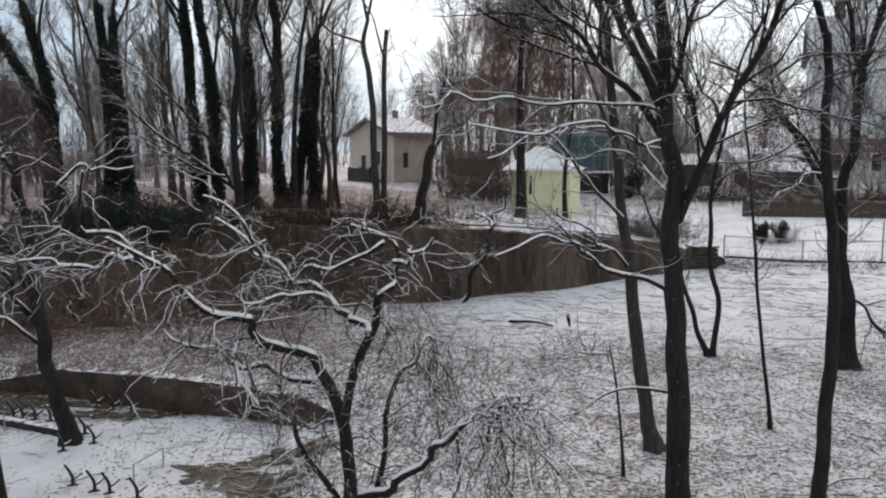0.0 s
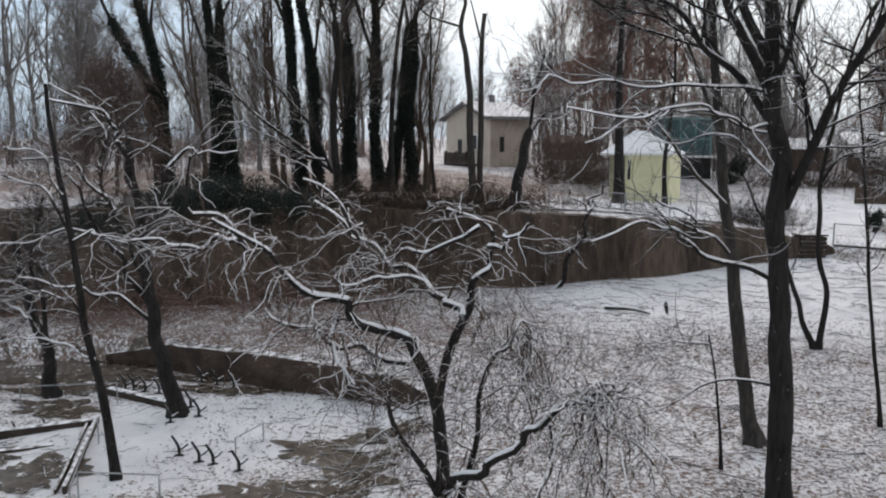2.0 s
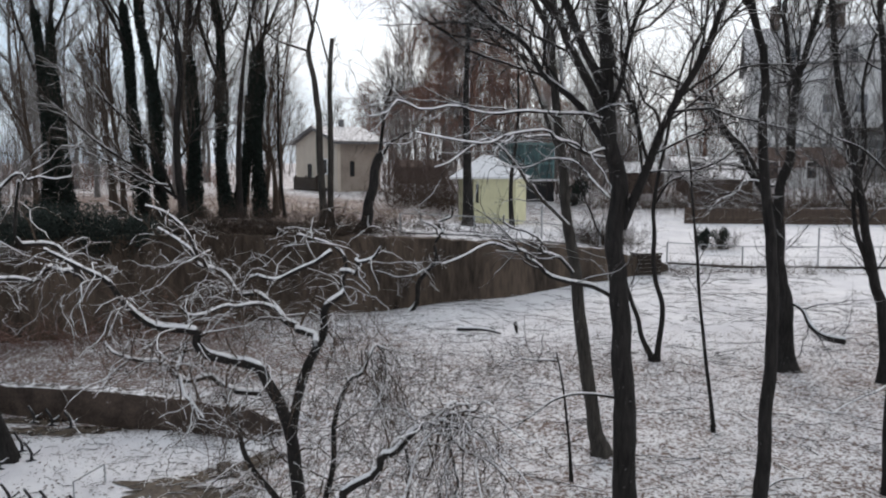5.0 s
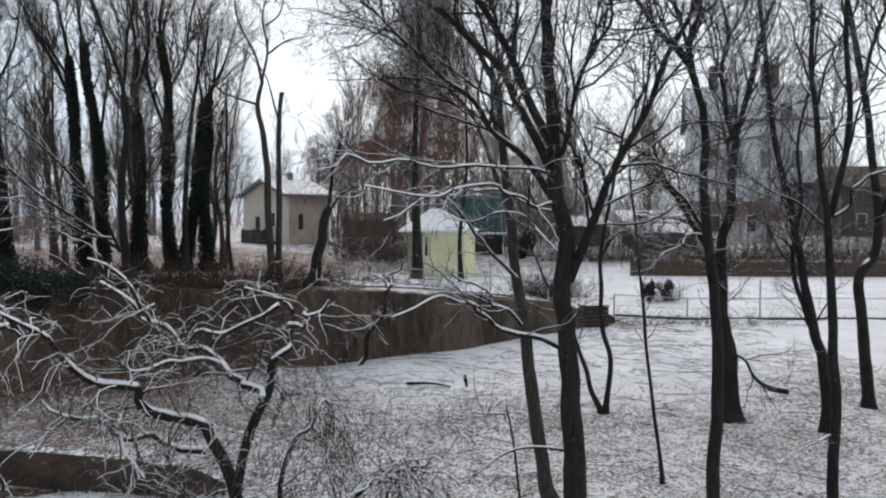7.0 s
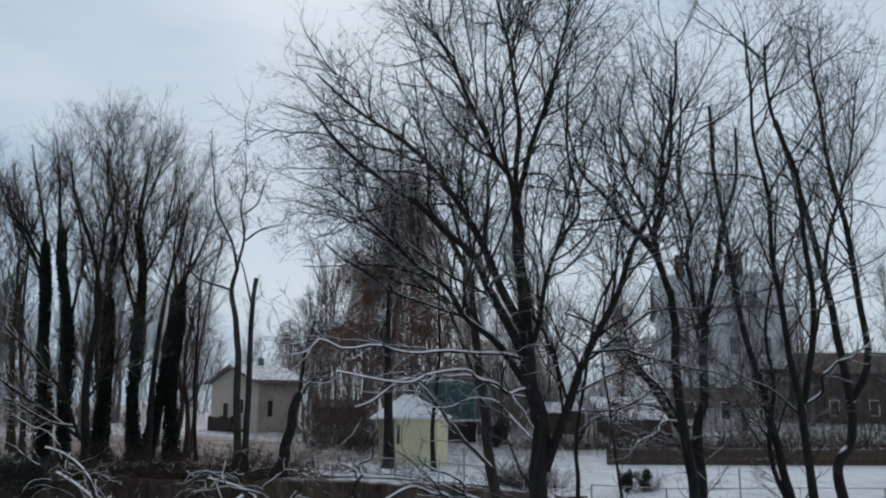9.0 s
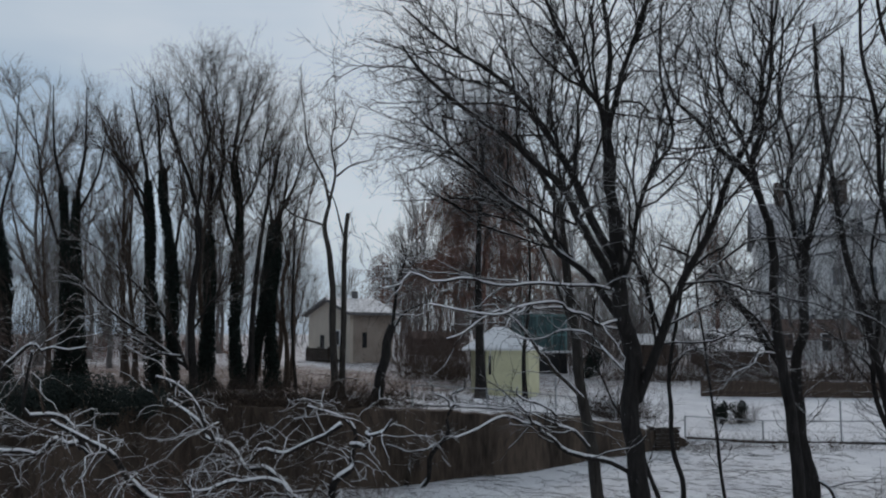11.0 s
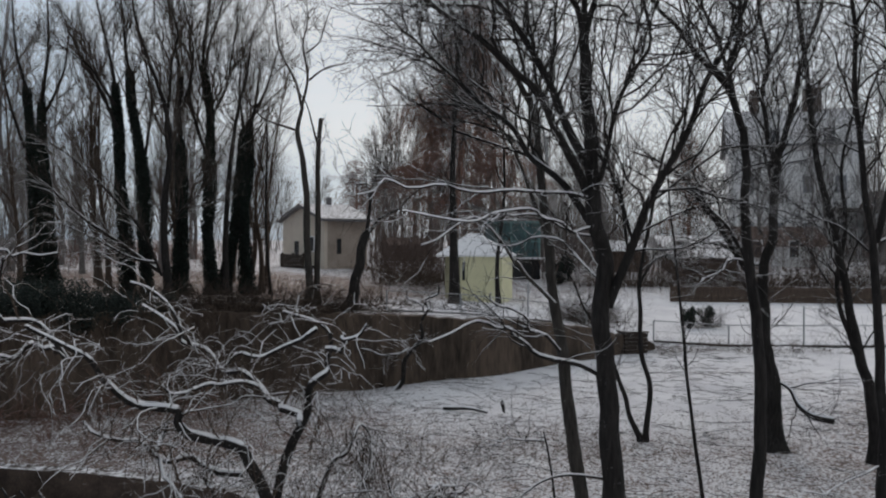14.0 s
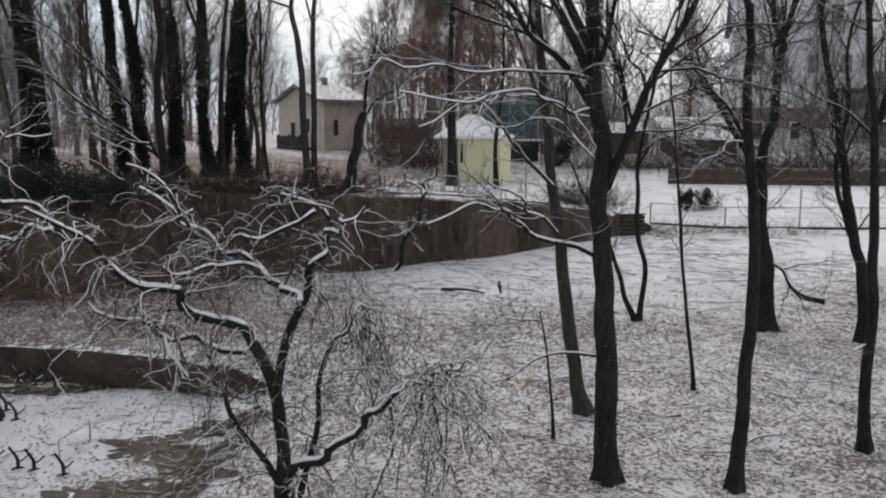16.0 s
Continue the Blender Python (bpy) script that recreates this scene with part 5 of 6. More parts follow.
thicket("far_thicket", -70, -8, 48, 78, 1100, (2.0, 7.0), M_HAZEBARK, "dense bare undergrowth of the far woods", 91)
thicket("left_thicket", -34, -13, 34, 46, 420, (1.5, 5.0), M_HAZEBARK, "bare thicket at the edge of the woods", 95, 0.014)
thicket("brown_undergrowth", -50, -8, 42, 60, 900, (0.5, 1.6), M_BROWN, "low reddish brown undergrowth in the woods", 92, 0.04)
thicket("back_thicket", -10, 60, 66, 95, 1200, (2.0, 6.0), M_HAZEBARK, "dense bare growth behind the houses", 93)

thicket("yard_thicket", 7.5, 16, 50, 60, 300, (1.5, 6.0), M_HAZEBARK, "bare bushes and saplings between the houses", 94)
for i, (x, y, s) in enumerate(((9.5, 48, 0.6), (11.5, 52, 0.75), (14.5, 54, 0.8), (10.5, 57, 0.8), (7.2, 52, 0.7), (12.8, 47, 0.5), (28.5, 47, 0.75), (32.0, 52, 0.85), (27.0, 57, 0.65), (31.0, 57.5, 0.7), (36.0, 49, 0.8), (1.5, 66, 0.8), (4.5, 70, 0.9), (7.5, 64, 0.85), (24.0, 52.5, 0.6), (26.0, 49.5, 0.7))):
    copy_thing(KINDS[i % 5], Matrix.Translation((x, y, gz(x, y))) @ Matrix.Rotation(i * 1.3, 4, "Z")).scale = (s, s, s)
thicket("house_thicket", 20, 38, 55.5, 60, 110, (2.5, 8.0), M_HAZEBARK, "bare saplings in front of the white house", 96, 0.016)
thicket("edge_thicket", 33, 52, 50, 66, 420, (2.0, 6.0), M_HAZEBARK, "bare bushes and saplings beyond the white house", 98)
thicket("rust_thicket", 15, 40, 43.5, 49.5, 520, (0.8, 3.2), M_DULLBROWN, "rust brown bushes behind the board fence", 97, 0.02)
thicket("fence_saplings", 12, 38, 38.8, 42.5, 110, (0.8, 3.6), M_CANE, "dark bare saplings along the board fence", 160, 0.012)
thicket("house_growth", -0.5, 16, 49, 60, 460, (2.0, 7.5), M_DULLBROWN, "dense brown bare growth behind the shed and the house", 161, 0.014)
thicket("porch_growth", 8.5, 17, 41, 47, 150, (0.8, 3.4), M_DULLBROWN, "brown bare bushes beside the teal porch", 162, 0.014)
thicket("shed_growth", -0.3, 3.2, 39, 47, 150, (0.8, 2.6), M_DULLBROWN, "brown bare bushes between the house and the shed", 163, 0.014)

# ---- buildings ----
def window(parent, x0, z0, x1, z1, y, out, material=None, frame_mat=None, t=0.06):
    """A window in a wall that lies at local y, looking along out (+1 or -1 in y)."""
    w = part("window", boxes((x0, y - 0.02 * out, z0, x0 + t, y + 0.05 * out, z1), (x1 - t, y - 0.02 * out, z0, x1, y + 0.05 * out, z1),
                             (x0 + t, y - 0.02 * out, z0, x1 - t, y + 0.05 * out, z0 + t), (x0 + t, y - 0.02 * out, z1 - t, x1 - t, y + 0.05 * out, z1)), frame_mat or M_WHITE, parent)
    part("pane", boxes((x0 + t, y - 0.01 * out, z0 + t, x1 - t, y + 0.02 * out, z1 - t)), material or M_GLASS, w)
    return w


def cream_house():
    h = empty("house", -2.9, 48.0, 2.95, 119.4, "low cream house with snowy gable roof and wooden deck", "house")
    W, L, E, P = 5.7, 2.7, 2.8, 3.6
    part("wall", prism([(0, -0.3), (W, -0.3), (W, E), (W / 2, P), (0, E)], 0, -0.2), M_CREAM, h, "cream painted gable wall")
    part("wall", boxes((0, -L, -0.3, 0.2, -0.2, E)), M_TAN, h, "weathered tan side wall")
    part("wall", boxes((W - 0.2, -L, -0.3, W, -0.2, E)), M_TAN, h)
    part("wall", prism([(0.2, -0.3), (W - 0.2, -0.3), (W - 0.2, E), (W / 2, P - 0.08), (0.2, E)], -L + 0.2, -L), M_TAN, h)
    o = 0.35
    for s in (0, 1):
        ax, bx = (-o, W / 2) if s == 0 else (W + o, W / 2)
        az = E - o * (P - E) / (W / 2)
        part("roof", prism([(ax, az + 0.01), (bx, P + 0.01), (bx, P + 0.12), (ax, az + 0.12)], 0.3, -L - 0.3), M_SLATE, h, "grey roof slope")
        part("roof_snow", prism([(ax, az + 0.125), (bx, P + 0.125), (bx, P + 0.20), (ax, az + 0.17)], 0.28, -L - 0.28), M_PATCHY, h, "patchy snow on the roof")
    part("chimney", boxes((W / 2 - 0.15, -1.8, P - 0.4, W / 2 + 0.1, -1.55, P + 0.6)), M_SLATE, h)
    window(h, 1.2, 1.0, 1.8, 1.9, 0.0, 1)
    window(h, 3.4, 0.7, 3.9, 1.6, 0.0, 1, None, M_DARK)
    # slit window in the side wall
    part("window", boxes((-0.03, -1.05, 0.9, 0.05, -0.78, 1.75)), M_DARK, h, "narrow dark window")
    part("deck", boxes((0.7, 0.02, 0.1, 3.8, 1.0, 0.25)), M_DARKWOOD, h, "dark wooden deck")
    for k in range(6):
        part("board", boxes((0.7, 0.96, 0.26 + 0.1 * k, 3.8, 1.0, 0.355 + 0.1 * k)), M_DARKWOOD, h)
    for x in (0.8, 2.2, 3.7):
        part("post", boxes((x - 0.05, 0.85, -0.6, x + 0.05, 0.95, 0.95)), M_DARKWOOD, h)


def hip_roof(x0, y0, x1, y1, z, rx0, rx1, ry, top):
    """A hipped roof solid: eaves rectangle at z, ridge from rx0 to rx1 at top."""
    bm = bmesh.new()
    v = [bm.verts.new(c) for c in ((x0, y0, z), (x1, y0, z), (x1, y1, z), (x0, y1, z), (rx0, ry, top), (rx1, ry, top))]
    for f in ((0, 3, 2, 1), (0, 1, 5, 4), (1, 2, 5), (2, 3, 4, 5), (3, 0, 4)):
        bm.faces.new([v[k] for k in f])
    bmesh.ops.bevel(bm, geom=bm.edges[:], offset=0.03, segments=2, affect="EDGES")
    return bm


def shed():
    s = empty("shed", 3.686, 37.10, 1.93, -20, "pale yellow garden shed with a snow-covered hipped roof", "shed")
    W, D, H, P, A = 1.76, 2.5, 1.98, 3.02, -0.95
    part("wall", boxes((0, 0, -0.2, W, 0.1, H)), M_YELLOW, s)
    part("wall", boxes((A, D - 0.1, -0.2, W, D, H)), M_YELLOW, s)
    part("wall", boxes((W - 0.1, 0.1, -0.2, W, D - 0.1, H)), M_YELLOW, s)
    part("wall", boxes((A, 0.75, -0.2, 0.1, 0.85, H)), M_SHADEYELLOW, s, "yellow recessed porch wall with shade in its colour")
    part("wall", boxes((0, 0.1, -0.2, 0.1, 0.75, H)), M_YELLOW, s)
    part("wall", boxes((A, 0.85, -0.2, A + 0.1, D - 0.1, H)), M_SHADEYELLOW, s)
    for i in range(7):
        part("batten", boxes((0.02 + i * 0.28, -0.014, -0.05, 0.035 + i * 0.28, -0.001, H)), M_YELLOW, s)
    for x, y in ((W + 0.001, -0.02), (-0.05, -0.02)):
        part("corner_board", boxes((x, y, -0.05, x + 0.04, y + 0.07, H)), M_YELLOW, s)
    o = 0.16
    part("eaves", boxes((A - o, -o, H + 0.001, W + o, D + o, H + 0.07)), M_WHITE, s, "white painted eaves board")
    part("roof", hip_roof(A - o - 0.02, -o - 0.02, W + o + 0.02, D + o + 0.02, H + 0.072, 0.0, 0.45, D / 2, P), M_SNOW, s, "hipped roof under smooth snow")
    part("door", boxes((-0.13, 0.70, 0.0, -0.012, 0.748, 1.8)), M_DARK, s, "narrow dark opening beside the corner")
    part("window", boxes((0.04, -0.02, 0.95, 0.16, -0.002, 1.75)), M_DARK, s, "narrow dark slit")


def teal_porch():
    p = empty("screened_porch", 6.3, 45.0, gz(8, 45), 4, "dark teal glazed porch behind the shed", "porch")
    W, H = 2.4, 3.0
    part("base", boxes((0, 0, -0.2, W, 3, 1.1)), M_DARK, p, "dark porch base")
    part("roof", boxes((-0.15, -0.15, H, W + 0.15, 3.1, H + 0.12)), M_TEALFRAME, p)
    part("deck_snow", boxes((-0.2, -0.5, 1.1, W + 0.4, -0.02, 1.2)), M_SNOW, p)
    for i in range(4):
        x = i * (W - 0.08) / 3
        part("mullion", boxes((x, -0.02, 1.1, x + 0.08, 0.06, H)), M_TEALFRAME, p)
    for i in range(3):
        x = 0.08 + i * (W - 0.08) / 3
        for z0, z1 in ((1.2, 2.0), (2.08, H)):
            part("pane", boxes((x, 0.0, z0, x + (W - 0.08) / 3 - 0.08, 0.03, z1)), M_TEAL, p)
    part("transom", boxes((0.08, -0.015, 2.0, W - 0.08, 0.05, 2.08)), M_TEALFRAME, p)
    part("back", boxes((0, 2.9, 1.1, W, 3, H)), M_DARK, p)
    for x in (0, W - 0.06):
        part("side", boxes((x, 0.06, 1.1, x + 0.06, 2.9, H)), M_TEAL, p)


def white_house():
    h = empty("white_house", 26.7, 63.0, 3.75, -20, "large white house with grey gabled roof and chimneys", "house")
    W, D, E, P = 9.2, 9.0, 8.1, 11.1
    part("wall", boxes((0, 0, -0.5, W, 0.3, E)), M_WHITE, h)
    part("wall", boxes((0, D - 0.3, -0.5, W, D, E)), M_WHITE, h)
    for x in (0, W - 0.3):
        part("wall", boxes((x, 0.3, -0.5, x + 0.3, D - 0.3, E)), M_WHITE, h)
    for k, (y0, y1) in enumerate(((-0.5, D / 2), (D + 0.5, D / 2))):
        bm = bmesh.new()
        v = [bm.verts.new(c) for c in ((-0.4, y0, E - 0.2), (W + 0.4, y0, E - 0.2), (W + 0.4, y1, P), (-0.4, y1, P), (-0.4, y0, E), (W + 0.4, y0, E), (W + 0.4, y1, P + 0.2), (-0.4, y1, P + 0.2))]
        for f in ((0, 1, 2, 3), (4, 5, 6, 7), (0, 1, 5, 4), (1, 2, 6, 5), (2, 3, 7, 6), (3, 0, 4, 7)):
            bm.faces.new([v[i] for i in f])
        part("roof", bm, M_SLATE, h, "grey slate roof slope")
    for x in (3.0, 6.8):
        d = part("dormer", prism([(x - 1.1, E - 0.1), (x + 1.1, E - 0.1), (x + 1.1, E + 1.0), (x, E + 2.1), (x - 1.1, E + 1.0)], -0.3, D / 2), M_WHITE, h, "white gabled dormer")
        part("window", boxes((x - 0.4, -0.34, E + 0.1, x + 0.4, -0.31, E + 1.1)), M_GLASS, d)
    for x, w in ((1.6, 0.7), (5.6, 1.3)):
        part("chimney", boxes((x, D / 2 - 0.5, P - 0.4, x + w, D / 2 + 0.5, P + 1.8), bevel=0.03), M_BRICK, h)
    for z in (0.9, 4.4):
        for x in (0.8, 2.9, 5.0, 7.2):
            window(h, x, z, x + 0.9, z + 1.4, 0.0, -1, M_DIMGLASS)
    part("porch_roof", boxes((6.5, -2.6, 3.0, W + 0.6, -0.02, 3.25)), M_DARKWOOD, h, "dark porch roof")
    for x in (6.6, 9.5):
        part("porch_post", boxes((x, -2.55, -0.5, x + 0.15, -2.4, 3.0)), M_WHITE, h)


def garage(name, x, y, w, d, e, p, wall, roof, label, turn=0, doors=0):
    g = empty(name, x, y, gz(x, y), turn, label, "garage")
    part("wall", boxes((0, 0, -0.3, w, 0.2, e)), wall, g)
    part("wall", boxes((0, d - 0.2, -0.3, w, d, e)), wall, g)
    for a in (0, w - 0.2):
        part("wall", boxes((a, 0.2, -0.3, a + 0.2, d - 0.2, e)), wall, g)
    bm = bmesh.new()
    o = 0.25
    v = [bm.verts.new(c) for c in ((-o, -o, e), (w + o, -o, e), (w + o, d + o, e), (-o, d + o, e), (-o, d / 2, p), (w + o, d / 2, p))]
    for f in ((0, 1, 5, 4), (2, 3, 4, 5), (0, 4, 3), (1, 2, 5), (0, 3, 2, 1)):
        bm.faces.new([v[i] for i in f])
    part("roof", bm, roof, g)
    for k in range(doors):
        a = 0.6 + k * (w - 0.8) / doors
        window(g, a, 0.5, a + 0.7, 1.6, 0.0, -1)
    return g


cream_house()
shed()
teal_porch()
white_house()
garage("brown_garage", 22.3, 51.0, 5.4, 5, 1.2, 2.5, M_WHITE, M_TILE, "low white building with brown tiled roof", -4, 2)
garage("white_shed", 17.4, 50.5, 4.2, 4, 1.2, 1.9, M_WHITE, M_SNOW, "low white outbuilding with snow-covered roof", -2, 1)
garage("snowy_garage", 13.6, 48.0, 2.0, 4, 1.2, 1.8, M_HEDGE, M_SNOW, "small brown outbuilding with snowy roof", 3, 0)
garage("far_garage", 16.6, 46.5, 3.4, 3, 1.0, 1.5, M_HEDGE, M_SNOW, "small low brown outbuilding with snowy roof", -3, 0)
garage("dark_barn", 1.0, 56.0, 2.6, 4, 1.1, 1.6, M_TILE, M_TILE, "low dark outbuilding beyond the cream house", 8, 0)

garage("brown_house", 34.6, 55.0, 9.0, 6, 3.4, 5.0, M_BRICK, M_TILE, "brown brick house with brown roof among the trees", -8, 3)


# ---- fences and walls of the far lawn ----
def timber_fence(name, x0, y0, x1, y1, top, label):
    root = empty(name, x0, y0, 0, math.degrees(math.atan2(y1 - y0, x1 - x0)), label, "fence")
    n = int(math.hypot(x1 - x0, y1 - y0) / 0.32)
    bm = boxes((0, 0, -0.2, 0.31, 0.05, 1.0), bevel=0.006)
    first = part("board", bm, M_HEDGE, root)
    rr = random.Random(3)
    for i in range(n):
        o = first if i == 0 else new("board", first.data)
        o.parent = root
        f = i / n
        z = gz(x0 + (x1 - x0) * f, y0 + (y1 - y0) * f)
        o.location = (i * 0.32, rr.uniform(-0.006, 0.006), z)
        o.scale = (1, 1, top * rr.uniform(0.97, 1.03))
    return root


timber_fence("board_fence", 13.5, 38.6, 40.0, 36.4, 0.72, "low weathered brown board fence across the snowy lawn")


def wire_fence(pts, spacing, height, label):
    """Posts with a top rail, wires and a dark board along the ground."""
    p = spline(pts, 200)
    d = np.concatenate([[0], np.cumsum(np.linalg.norm(np.diff(p[:, :2], axis=0), axis=1))])
    root = empty("wire_fence", *p[0][:2], 0, 0, label, "fence")
    n = int(d[-1] / spacing)
    q = np.array([[np.interp(i * spacing, d, p[:, 0]), np.interp(i * spacing, d, p[:, 1]), 0] for i in range(n + 1)])
    q[:, 2] = ground_z(q[:, 0], q[:, 1])
    rel = q - (p[0][0], p[0][1], 0)
    for i in range(n + 1):
        hh = height * (1.9 if i % 5 == 2 else 1.0)
        seg = np.linspace(rel[i] + (0, 0, -0.2), rel[i] + (0, 0, hh), 3)
        child(new("post", mesh_np("post", *tubes(seg[None], np.full((1, 3), 0.028), 6), M_STEEL)), root)
    for name, z, r, m in (("rail", height, 0.018, M_STEEL), ("wire", height * 0.5, 0.006, M_STEEL), ("ground_board", 0.03, 0.06, M_DARKWOOD)):
        child(new(name, mesh_np(name, *tubes((rel + (0, 0, z))[None], np.full((1, n + 1), r), 6), m)), root)
    # woven mesh
    a = []
    for i in range(n):
        for k in range(14):
            f = k / 14
            b0 = rel[i] * (1 - f) + rel[i + 1] * f
            f2 = min(f + 0.25, 1.0)
            b1 = rel[i] * (1 - f2) + rel[i + 1] * f2
            a.append(np.linspace(b0 + (0, 0, 0.03), b1 + (0, 0, height), 2))
            a.append(np.linspace(b0 + (0, 0, height), b1 + (0, 0, 0.03), 2))
    a = np.array(a)
    child(new("mesh_wire", mesh_np("mesh_wire", *tubes(a, np.full(a.shape[:2], 0.0025), 3), M_STEEL)), root)


wire_fence([(9.4, 28.5, 0), (13.5, 28.15, 0), (18.8, 27.75, 0), (30.0, 26.9, 0)], 2.55, 0.72, "low galvanised wire fence across the snowy lawn")
wire_fence([(0.3, 25.6, 0), (4.5, 27.0, 0), (9.0, 29.2, 0)], 2.4, 0.62, "galvanised wire fence along the top of the retaining wall")

# hedges and shrubs
tangle("bare_hedge", [(11, 43, 0), (26, 42.5, 0), (44, 41, 0)], 0.6, 0.1, 2000, (0.6, 1.3), M_HEDGE, "bare brown hedge beyond the lawn", 100, radius=0.014)
tangle("bramble_bank", [(-5, 23.3, 0), (-2.5, 23.7, 0), (0, 24.2, 0)], 0.5, 0.1, 480, (0.5, 1.4), M_CANE, "dark brambles overhanging the retaining wall", 101, -0.22, 0.007)
tangle("bramble_thicket", [(-12, 18.8, 0), (-8, 19.8, 0), (-3.5, 20.6, 0)], 0.5, 0.05, 400, (0.6, 1.6), M_BROWN, "reddish brown bare brambles before the wall", 102, -0.12, 0.006)
tangle("wall_creeper", [(-14, 19.2, 0), (-8, 20.95, 0), (-3.5, 22.2, 0), (-0.5, 23.0, 0)], 0.12, 0.1, 380, (0.7, 2.0), M_CANE, "dark bare creepers hanging down the retaining wall", 105, -0.5, 0.009, -1.0)
tangle("dark_brush", [(-12, 24, 0), (-6, 25.5, 0), (-1, 26, 0)], 1.0, 0.0, 380, (0.3, 0.9), M_HEDGE, "dark winter brush along the top of the bank", 106, -0.08, 0.008)
tangle("lawn_edge_brush", [(8.8, 27.2, 0), (11.5, 27.4, 0), (14.5, 27.0, 0)], 0.5, 0.0, 260, (0.3, 0.9), M_HEDGE, "brown bare brush before the lawn fence", 107, -0.08, 0.006)
tangle("yard_brush", [(6.2, 27.5, 0), (7.5, 30, 0), (9.0, 33, 0)], 0.6, 0.0, 420, (0.5, 1.5), M_CANE, "dark bare brush beside the compost bin", 108, -0.04, 0.007)
tangle("slope_scrub", [(0.5, 17.5, 0), (2.5, 16.0, 0), (4.0, 18.0, 0)], 1.5, 0.0, 260, (0.25, 1.1), M_HEDGE, "thin bare scrub poking through the snow", 109, -0.12, 0.004)
tangle("wall_roots", [(-9.5, 17.95, 0), (-7.9, 17.5, 0), (-5.0, 16.35, 0), (-2.6, 15.45, 0)], 0.06, 0.06, 320, (0.15, 0.5), M_CANE, "dark roots and stalks hanging over the low wall", 115, -0.4, 0.006, -1.0)
tangle("hanging_brush", [(x, float(wall_y(x)) + 0.4, 0) for x in (-5.4, -4.2, -3, -1.9, -0.8)], 0.25, 0.1, 330, (0.6, 1.5), M_CANE, "dark bare brush spilling over the top of the retaining wall", 116, -0.2, 0.008, -0.9)
tangle("dead_stalks", [(-10.5, 18.6, 0), (-7, 18.2, 0), (-4, 17.6, 0), (-1.8, 17.8, 0)], 1.1, 0.02, 380, (0.15, 0.5), M_BROWN, "thin reddish brown dead stalks poking from the snow", 117, -0.1, 0.004)
tangle("shrub_bank", [(-4, 30, 0), (0, 28.5, 0), (3, 29, 0)], 1.2, 0.0, 240, (0.3, 0.9), M_HEDGE, "brown winter brush on the bank", 103, -0.05, 0.008)
tangle("house_brush", [(0.5, 40, 0), (2.5, 42, 0), (1.0, 46, 0)], 1.2, 0.2, 500, (0.8, 2.0), M_HEDGE, "tall brown winter brush beside the house", 104, -0.05, 0.01)
for x, off, w, h in ((-10.9, 0.5, 2.2, 1.0), (-9.0, 0.35, 2.6, 1.4), (-7.6, 0.32, 2.8, 1.6), (-6.2, 0.35, 2.2, 1.3)):
    shrub("evergreen_shrub", x, float(wall_y(x)) + off, w, 2.2, h, M_SHRUB, "dark evergreen shrub dusted with snow, hanging over the wall", 13000, 0.03, 110 + int(-x), -0.65)
for x, off, w, h in ((-4.7, 0.4, 2.0, 0.7), (-3.4, 0.45, 1.8, 0.55), (-2.0, 0.5, 1.5, 0.45)):
    shrub("brown_shrub", x, float(wall_y(x)) + off, w, 1.3, h, M_HEDGE, "low brown shrub at the edge of the wall", 6000, 0.03, 140 + int(-x), -0.25)
shrub("porch_shrub", 9.3, 43.5, 1.5, 1.2, 1.5, M_IVY, "dark evergreen shrub beside the teal porch", 2500, 0.08, 118)
shrub("lawn_shrub", 11.75, 31.5, 0.5, 0.5, 0.85, M_IVY, "small dark evergreen shrub on the snowy lawn", 3000, 0.03, 112)
shrub("lawn_shrub", 12.6, 31.9, 0.85, 0.7, 0.8, M_SHRUB, "loose twiggy evergreen shrub beside the lawn fence", 1100, 0.035, 113)
tangle("bare_lawn_bush", [(12.2, 31.6, 0), (13.0, 31.9, 0)], 0.2, 0.0, 90, (0.5, 1.1), M_CANE, "bare twiggy bush among the lawn shrubs", 114, -0.03, 0.006)


weeping_tree("far_brown_tree", 21.5, 58.0, 8.6, 2.6, "far pointed tree with dense brown twigs", 121, 700)


def bin_box():
    b = empty("compost_bin", 8.0, 27.0, gz(8, 27), 10, "dark wooden compost bin at the end of the wall", "bin")
    for k in range(5):
        z = 0.02 + k * 0.13
        part("slat", boxes((0, 0, z, 0.75, 0.03, z + 0.11)), M_DARKWOOD, b)
        part("slat", boxes((0, 0.57, z, 0.75, 0.6, z + 0.11)), M_DARKWOOD, b)
        part("slat", boxes((-0.03, 0, z, 0, 0.6, z + 0.11)), M_DARKWOOD, b)
        part("slat", boxes((0.75, 0, z, 0.78, 0.6, z + 0.11)), M_DARKWOOD, b)
    part("lid", boxes((-0.05, -0.05, 0.68, 0.8, 0.65, 0.73)), M_DARKWOOD, b)


bin_box()


